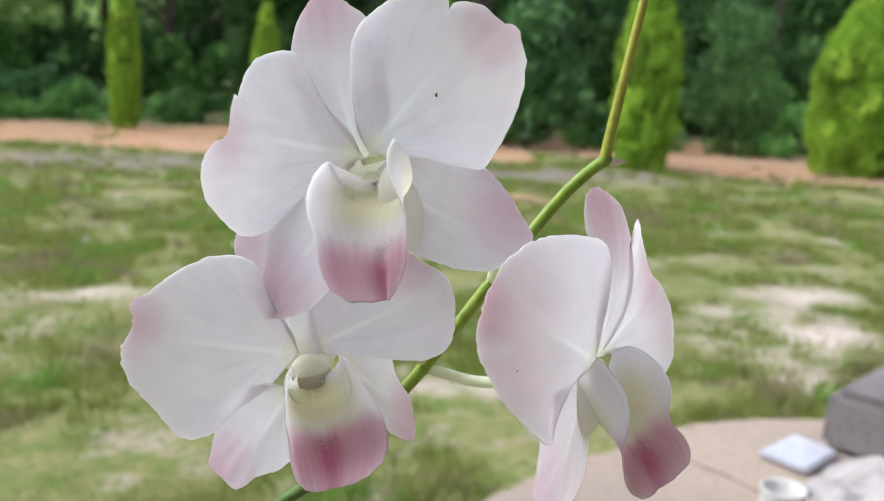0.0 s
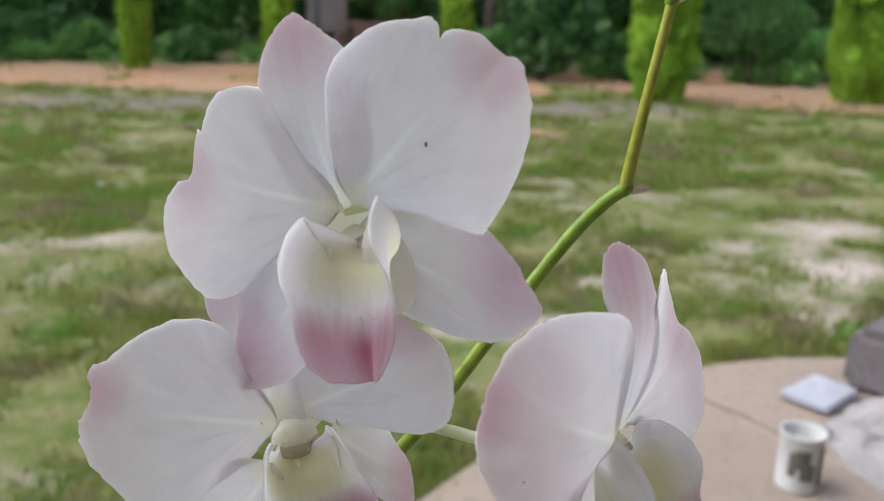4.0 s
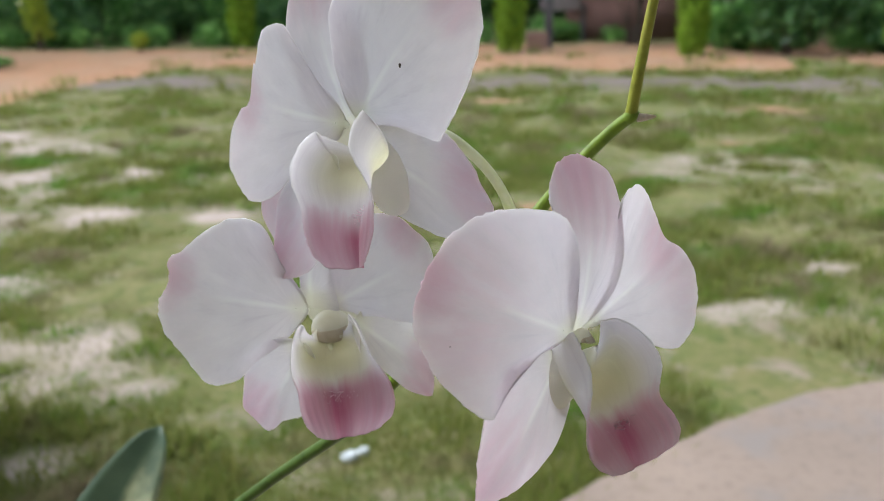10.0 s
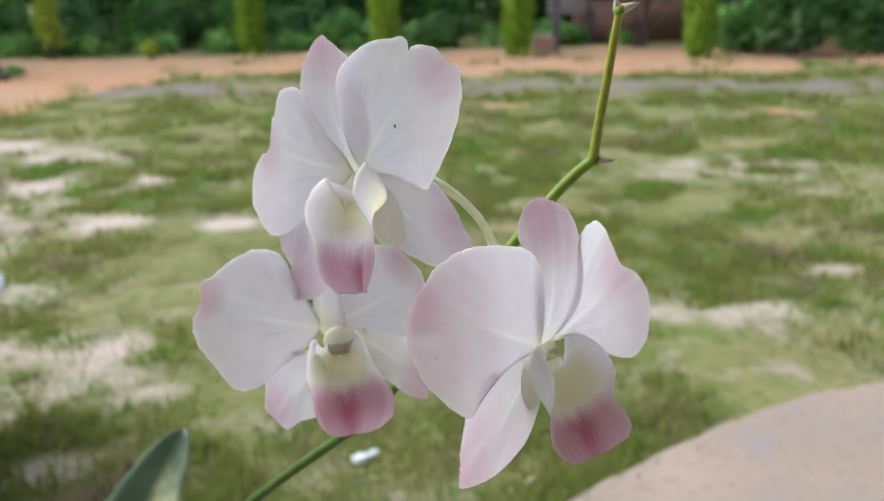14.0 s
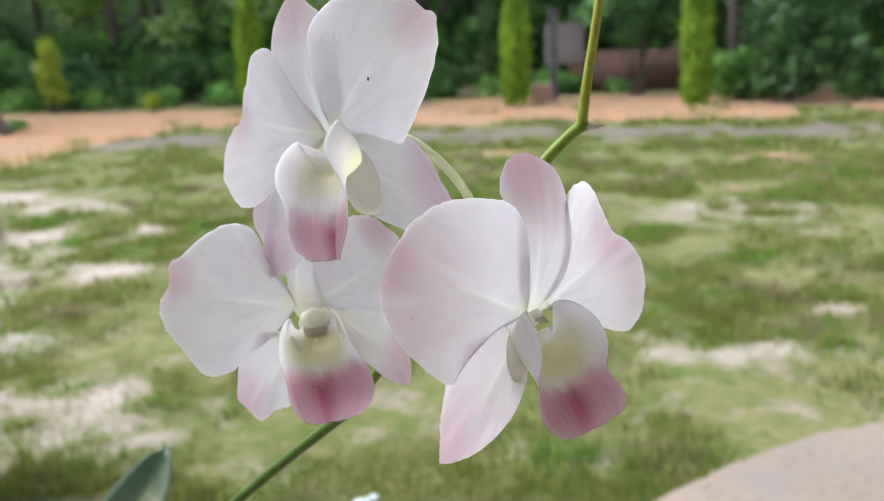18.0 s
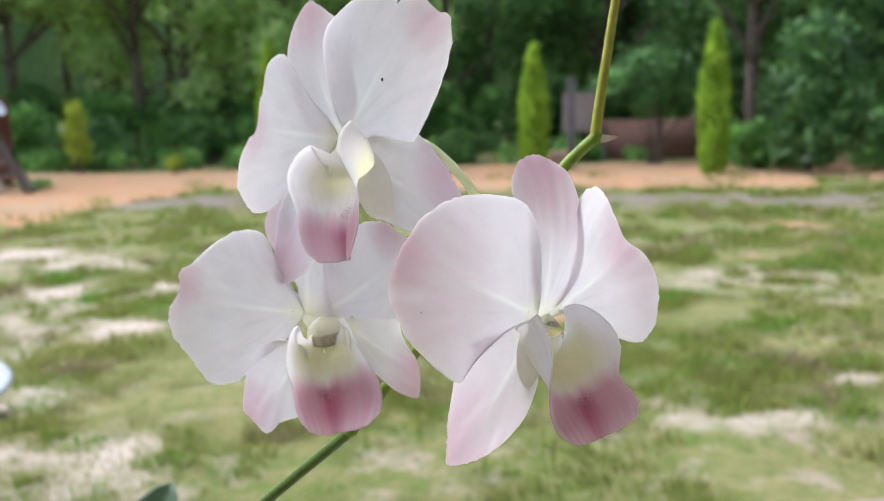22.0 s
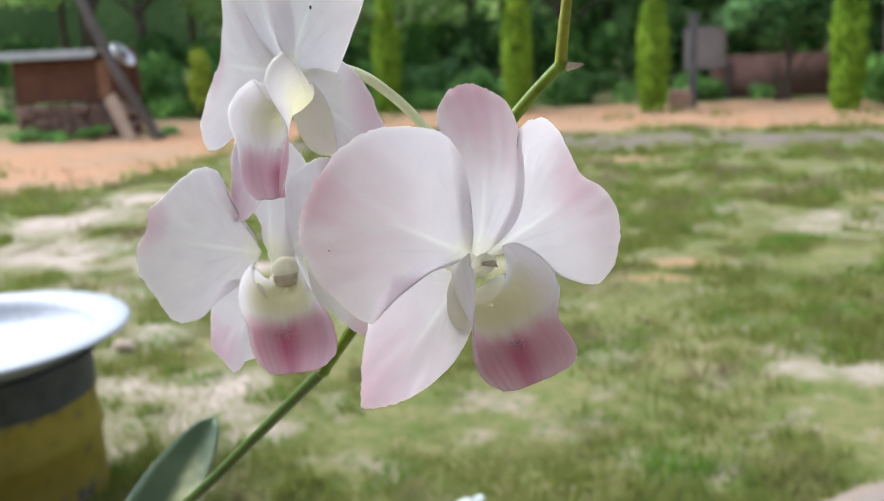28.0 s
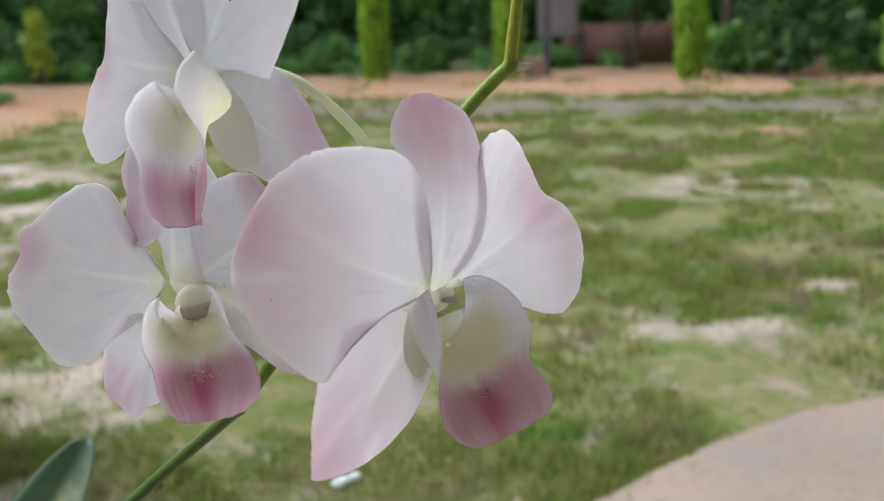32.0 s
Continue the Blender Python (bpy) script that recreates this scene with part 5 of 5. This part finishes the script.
sheet("dorsal_sepal", flower_c, pose(0.0214, 0.2516, 1.0420, 168.3, -69.6, -39.9), (-8.8, -1.0, 2.2, -6.1, -0.5, 0.6, 0.0),
      [(-0.9, -0.1), (5.0, 5.5), (10.1, 7.6), (19.3, 9.8), (27.1, 11.0), (31.2, 12.2), (33.3, 13.4), (36.6, 12.0), (40.3, 7.5), (41.4, 1.8), (40.5, -3.7), (38.4, -8.5), (34.9, -10.7), (31.6, -11.6), (25.4, -12.2), (17.0, -12.6), (9.2, -11.4), (2.4, -6.0)], [(9, 22, 0.34), (10, 30, 0.18)])
sheet("petal", flower_c, pose(0.0243, 0.2543, 1.0414, 98.4, -23.1, 29.2), (-3.5, -6.4, 4.5, -1.9, -3.2, 0.9, -0.3),
      [(-0.5, -0.5), (5.8, 4.4), (12.7, 13.2), (18.7, 21.3), (21.9, 26.6), (26.8, 26.6), (32.8, 23.3), (35.9, 17.1), (36.6, 9.0), (37.1, 2.8), (42.8, -5.9), (42.5, -13.0), (38.9, -18.8), (32.8, -23.3), (26.4, -25.3), (22.0, -22.9), (16.9, -17.5), (14.8, -11.5), (10.3, -4.2), (4.6, -1.5)], [(9, 20, 0.21), (11, 30, 0.1)])
sheet("lateral_sepal", flower_c, pose(0.0169, 0.2484, 1.0356, -74.2, 33.4, -116.6), (-3.3, 1.5, 0.9, -2.2, 0.6, 0.3, -0.0),
      [(-0.1, 0.0), (2.5, -7.0), (8.2, -12.8), (16.1, -16.6), (23.6, -16.4), (28.5, -14.1), (33.4, -10.6), (39.2, -5.0), (43.4, 0.1), (40.9, 3.7), (35.9, 7.5), (28.4, 10.8), (19.1, 12.3), (10.7, 12.2), (4.5, 10.4), (0.4, 6.0)], [(7, 24, 0.2), (8, 22, 0.25), (7, 40, 0.12)])


LIP_STATIONS = (0.0, 0.25, 0.45, 0.62, 0.8, 1.0)


def lip(parent, m, ahead, rise, left, right, fold_left, fold_right, crease, blush, seed):
    """The lip: one sheet, rolled up into side lobes beside the column and turned down into a pink front lobe. At six stations from its foot to
    its tip: how far ahead and how high the midline lies, how wide each half is in millimetres, and how far each half folds up in degrees."""
    def at(values, s):
        u = float(np.interp(s, LIP_STATIONS, range(6)))
        i = min(int(u), 4)
        f = u - i
        a, b, c, d = values[max(i - 1, 0)], values[i], values[i + 1], values[min(i + 2, 5)]
        return 0.5 * (2 * b + (c - a) * f + (2 * a - 5 * b + 4 * c - d) * f * f + (3 * b - a - 3 * c + d) * f ** 3)

    def spot(q, s):
        y, z = at(ahead, s), at(rise, s)
        dy = at(ahead, min(s + 0.02, 1)) - at(ahead, max(s - 0.02, 0))
        dz = at(rise, min(s + 0.02, 1)) - at(rise, max(s - 0.02, 0))
        run = hypot(dy, dz) + 1e-9
        side = 1 if q > 0 else -1
        wide, turn_ = at(right if q > 0 else left, s), radians(at(fold_right if q > 0 else fold_left, s))
        turn_ = turn_ if abs(turn_) > 0.01 else 0.01
        rad, a = wide / turn_, abs(q) * turn_
        front = smooth01(s, 0.6, 0.8)
        lift = rad * (1 - cos(a)) - crease * front * math.exp(-(q / 0.16) ** 2) + 0.35 * front * noise.noise(Vector((q * 2.2, s * 5, seed)))
        lift += 0.06 * front * sin(q * 30 + 4 * noise.noise(Vector((q, s * 3, seed)))) * (0.3 + abs(q))
        lift += smooth01(abs(q), 0.8, 1.0) * 0.28 * noise.noise(Vector((s * 13, side * 3.0, seed)))
        return Vector((side * rad * sin(a), -(y - dz / run * lift), z + dy / run * lift)) / 1e3
    bm = bmesh.new()
    tint = bm.verts.layers.float_color.new("tint")
    uvl = bm.loops.layers.uv.new("UVMap")
    ns, nq = 60, 56
    grid = []
    for i in range(ns + 1):
        row = []
        for j in range(nq + 1):
            q = 2 * j / nq - 1
            s = i / ns * (1 - 0.05 * abs(q) ** 2.5 + 0.012 * noise.noise(Vector((q * 4, 1.0, seed))) * smooth01(i / ns, 0.8, 1.0))
            qq = q * (1 - 0.14 * smooth01(i / ns, 0.92, 1.0)) * (1 + 0.018 * noise.noise(Vector((s * 60, q, seed))) * abs(q) ** 8)
            v = bm.verts.new(spot(qq, s))
            wob = 0.035 * noise.noise(Vector((q * 5, s * 4, seed)))
            start = blush - 0.02 * abs(q) + 0.05 * math.exp(-(q / 0.3) ** 2) + wob
            pink = smooth01(s + 0.03 * noise.noise(Vector((q * 14, s * 2, seed))), start - 0.06, start + 0.13) * (0.50 + 0.34 * math.exp(-(q / 0.24) ** 2)) * (1 - 0.30 * smooth01(s, 0.8, 1.0)) * (1 - 0.3 * smooth01(abs(q), 0.7, 1.0))
            throat = (1 - smooth01(s, 0.42, 0.66)) * (1 - smooth01(abs(q), 0.28, 0.85))
            # blue channel pales the lip's edge: light through the thin rim, painted
            v[tint] = (max(pink, 0.015), 0.10 * (1 - smooth01(s, 0.5, 0.66)) * (1 - smooth01(abs(q), 0.5, 0.95)) + 0.34 * throat, 0.5 * smooth01(abs(q), 0.94, 1.0), 1.0)
            row.append((v, (q * 0.35 + 0.5, s)))
        grid.append(row)
    for a, b in zip(grid, grid[1:]):
        for j in range(nq):
            four = (a[j], a[j + 1], b[j + 1], b[j])
            f = bm.faces.new([c[0] for c in four])
            for lp, c in zip(f.loops, four):
                lp[uvl].uv = c[1]
    # the foot of the lip closes the throat behind the column
    prior = [c[0] for c in grid[0]]
    for shrink, back in ((0.8, 0.0012), (0.5, 0.0024), (0.15, 0.0028)):
        ring = []
        for v in prior if shrink == 0.8 else first:
            nv = bm.verts.new(Vector((v.co.x * shrink, v.co.y + back, 0.006 + (v.co.z - 0.006) * shrink)))
            nv[tint] = (0.015, 0.30, 0.0, 1.0)
            ring.append(nv)
        if shrink == 0.8:
            first = list(prior)
        for j in range(nq):
            f = bm.faces.new((prior[j], prior[j + 1], ring[j + 1], ring[j]))
            for lp in f.loops:
                lp[uvl].uv = (0.5, 0.0)
        prior = ring
    ob = part("lip", bm, M_PETAL, parent, "white lip with a greenish throat and deep pink front lobe", m)
    sol_ = ob.modifiers.new("thickness", "SOLIDIFY")
    sol_.thickness, sol_.offset = 0.0004, 0.0
    # fine hairs where the pink begins
    r = random.Random(seed)
    bm = bmesh.new()
    for _ in range(34):
        q, s = r.gauss(0, 0.17), 0.69 + r.gauss(0, 0.022)
        a = spot(q, s)
        out = (spot(q + 0.05, s) - spot(q - 0.05, s)).cross(spot(q, s + 0.03) - spot(q, s - 0.03)).normalized()
        out = out if out.y < 0 else -out
        b = a + (out + Vector((r.gauss(0, 0.5), 0, r.gauss(-0.6, 0.4)))) * 0.0011 * (0.5 + r.random())
        hair = tube([a, (a + b) / 2 + Vector((r.gauss(0, 1), 0, r.gauss(0, 1))) * 0.00022, b], (0.00013, 0.00006), 4, 5)
        tmp = bpy.data.meshes.new("hair")
        hair.to_mesh(tmp)
        hair.free()
        bm.from_mesh(tmp)
        bpy.data.meshes.remove(tmp)
    part("lip_hairs", bm, M_HAIR, ob, "fine white hairs", m)
    # a low pale ridge along the throat
    for q in (0.03,):
        line = [spot(q, 0.0 + 0.05 * k) - Vector((0, 0, 0.0005)) for k in range(5)]
        part("callus", rough_up(tube(line, (0.0007, 0.0011, 0.0012, 0.0010, 0.0004), 20, 12), 0.0001, 700), M_CALLUS, ob, "pale yellow ridge in the throat", m)



lip(flower_a, LIP_A, ahead=(0.0, 4.1, 8.4, 13.0, 18.5, 22.0),
         rise=(0.0, -0.8, -1.8, -6.6, -13.6, -21.5),
         left=(8.0, 21.0, 22.5, 18.7, 16.7, 12.0),
         right=(8.0, 22.0, 20.0, 10.6, 7.6, 2.8),
         fold_left=(82.0, 100.0, 85.0, 50.0, 28.0, 36.0),
         fold_right=(84.0, 124.0, 112.0, 44.0, 6.0, 2.0), crease=1.8, blush=0.67, seed=3)
lip(flower_b, LIP_B, ahead=(0.0, 4.8, 8.6, 13.2, 17.8, 20.2),
         rise=(0.0, -1.0, -2.0, -6.9, -13.0, -21.8),
         left=(7.4, 17.9, 19.0, 12.6, 10.9, 8.1),
         right=(7.3, 19.4, 21.8, 19.2, 17.6, 13.6),
         fold_left=(83.0, 126.9, 97.4, 50.5, 12.8, -12.4),
         fold_right=(82.1, 128.8, 114.3, 64.0, 21.1, -10.3), crease=0.9, blush=0.57, seed=8)
lip(flower_c, LIP_C, ahead=(0.0, 4.0, 9.3, 13.6, 17.8, 19.8),
         rise=(0.0, -0.6, -2.2, -6.8, -12.3, -19.6),
         left=(12.0, 25.6, 24.7, 15.6, 12.8, 8.4),
         right=(11.4, 23.4, 20.0, 14.4, 15.0, 15.6),
         fold_left=(82.9, 160.9, 143.8, 82.2, 25.7, 6.0),
         fold_right=(86.3, 130.4, 58.8, 12.9, 5.0, 8.0), crease=1.0, blush=0.57, seed=14)


def receptacle(parent, p, r):
    """The pale base in which petals and sepals meet."""
    bm = bmesh.new()
    bmesh.ops.create_uvsphere(bm, u_segments=20, v_segments=14, radius=r, matrix=Matrix.Diagonal((1.0, 0.18, 0.9, 1)))
    part("petal_base", rough_up(bm, r * 0.08, 300), M_COLUMN, parent, "", Matrix.Translation(p))


receptacle(flower_a, (-0.0340, 0.2860, 1.0865), 0.0095)
receptacle(flower_b, (-0.0480, 0.3030, 1.0310), 0.0095)
receptacle(flower_c, (0.0200, 0.2585, 1.0385), 0.0062)


def spur(parent, m, sx, sy, sz, open_side):
    """The rounded spur at the foot of the lip, a shell that opens into the throat."""
    bm = bmesh.new()
    tint = bm.verts.layers.float_color.new("tint")
    bmesh.ops.create_uvsphere(bm, u_segments=32, v_segments=24, radius=1.0)
    for v in bm.verts:
        x, y, z = v.co
        v[tint] = (0.01, 0.05 + 0.14 * smooth01(-z, -0.5, 0.9), 0.35, 1.0)
        v.co = Vector((x * sx * (1 - 0.25 * smooth01(z, 0.2, 1.0)), y * sy, z * sz))
    inner = [f for f in bm.faces if f.calc_center_median().x * open_side > 0.35 * sx]
    bmesh.ops.delete(bm, geom=inner, context="FACES")
    part("lip_spur", rough_up(bm, 0.0003, 240), M_PETAL, parent, "pale greenish spur at the foot of the lip", m)


spur(flower_a, pose(-0.0272, 0.2765, 1.0785, 0, -16, -40), 0.0066, 0.0080, 0.0118, -1)
spur(flower_c, pose(0.0172, 0.2462, 1.0308, 0, 14, 28), 0.0048, 0.0060, 0.0090, 1)


def speck(parent, p, s):
    bm = bmesh.new()
    bmesh.ops.create_icosphere(bm, subdivisions=2, radius=s, matrix=Matrix.Diagonal((0.7, 0.5, 1.1, 1)))
    part("speck", rough_up(bm, s * 0.3, 2000), M_SPECK, parent, "tiny dark speck", Matrix.Translation(p))


speck(flower_a, (-0.0230, 0.2611, 1.1095), 0.0005)
speck(flower_c, (-0.0117, 0.2222, 1.0501), 0.00022)

# flower stalks
orchid_part("pedicel", tube([(-0.0365, 0.2840, 1.0900), (-0.0260, 0.2765, 1.0935), (-0.0127, 0.2700, 1.0907), (-0.0056, 0.2730, 1.0854), (0.0004, 0.2790, 1.0783), (0.0053, 0.2870, 1.0696), (0.0085, 0.2950, 1.0609), (0.0105, 0.3010, 1.0515)], (0.0013, 0.0016, 0.0015, 0.0015, 0.0017, 0.0028), 44, 14), M_PEDICEL, None, "pale green flower stalk")
orchid_part("pedicel", tube([NODE_MID, (-0.004, 0.2985, 1.0215), (0.004, 0.294, 1.0205), (0.012, 0.284, 1.024), (0.017, 0.270, 1.032), (0.0185, 0.2615, 1.039)], (0.0016, 0.0018, 0.0018, 0.002, 0.0022), 44, 14), M_PEDICEL, None, "pale green flower stalk")
orchid_part("pedicel", tube([NODE_LOW, (-0.0395, 0.3075, 0.996), (-0.041, 0.309, 1.010), (-0.046, 0.306, 1.024), (-0.049, 0.3015, 1.032)], (0.0016, 0.0017, 0.0018, 0.0022), 36, 14), M_PEDICEL, None, "pale green flower stalk")
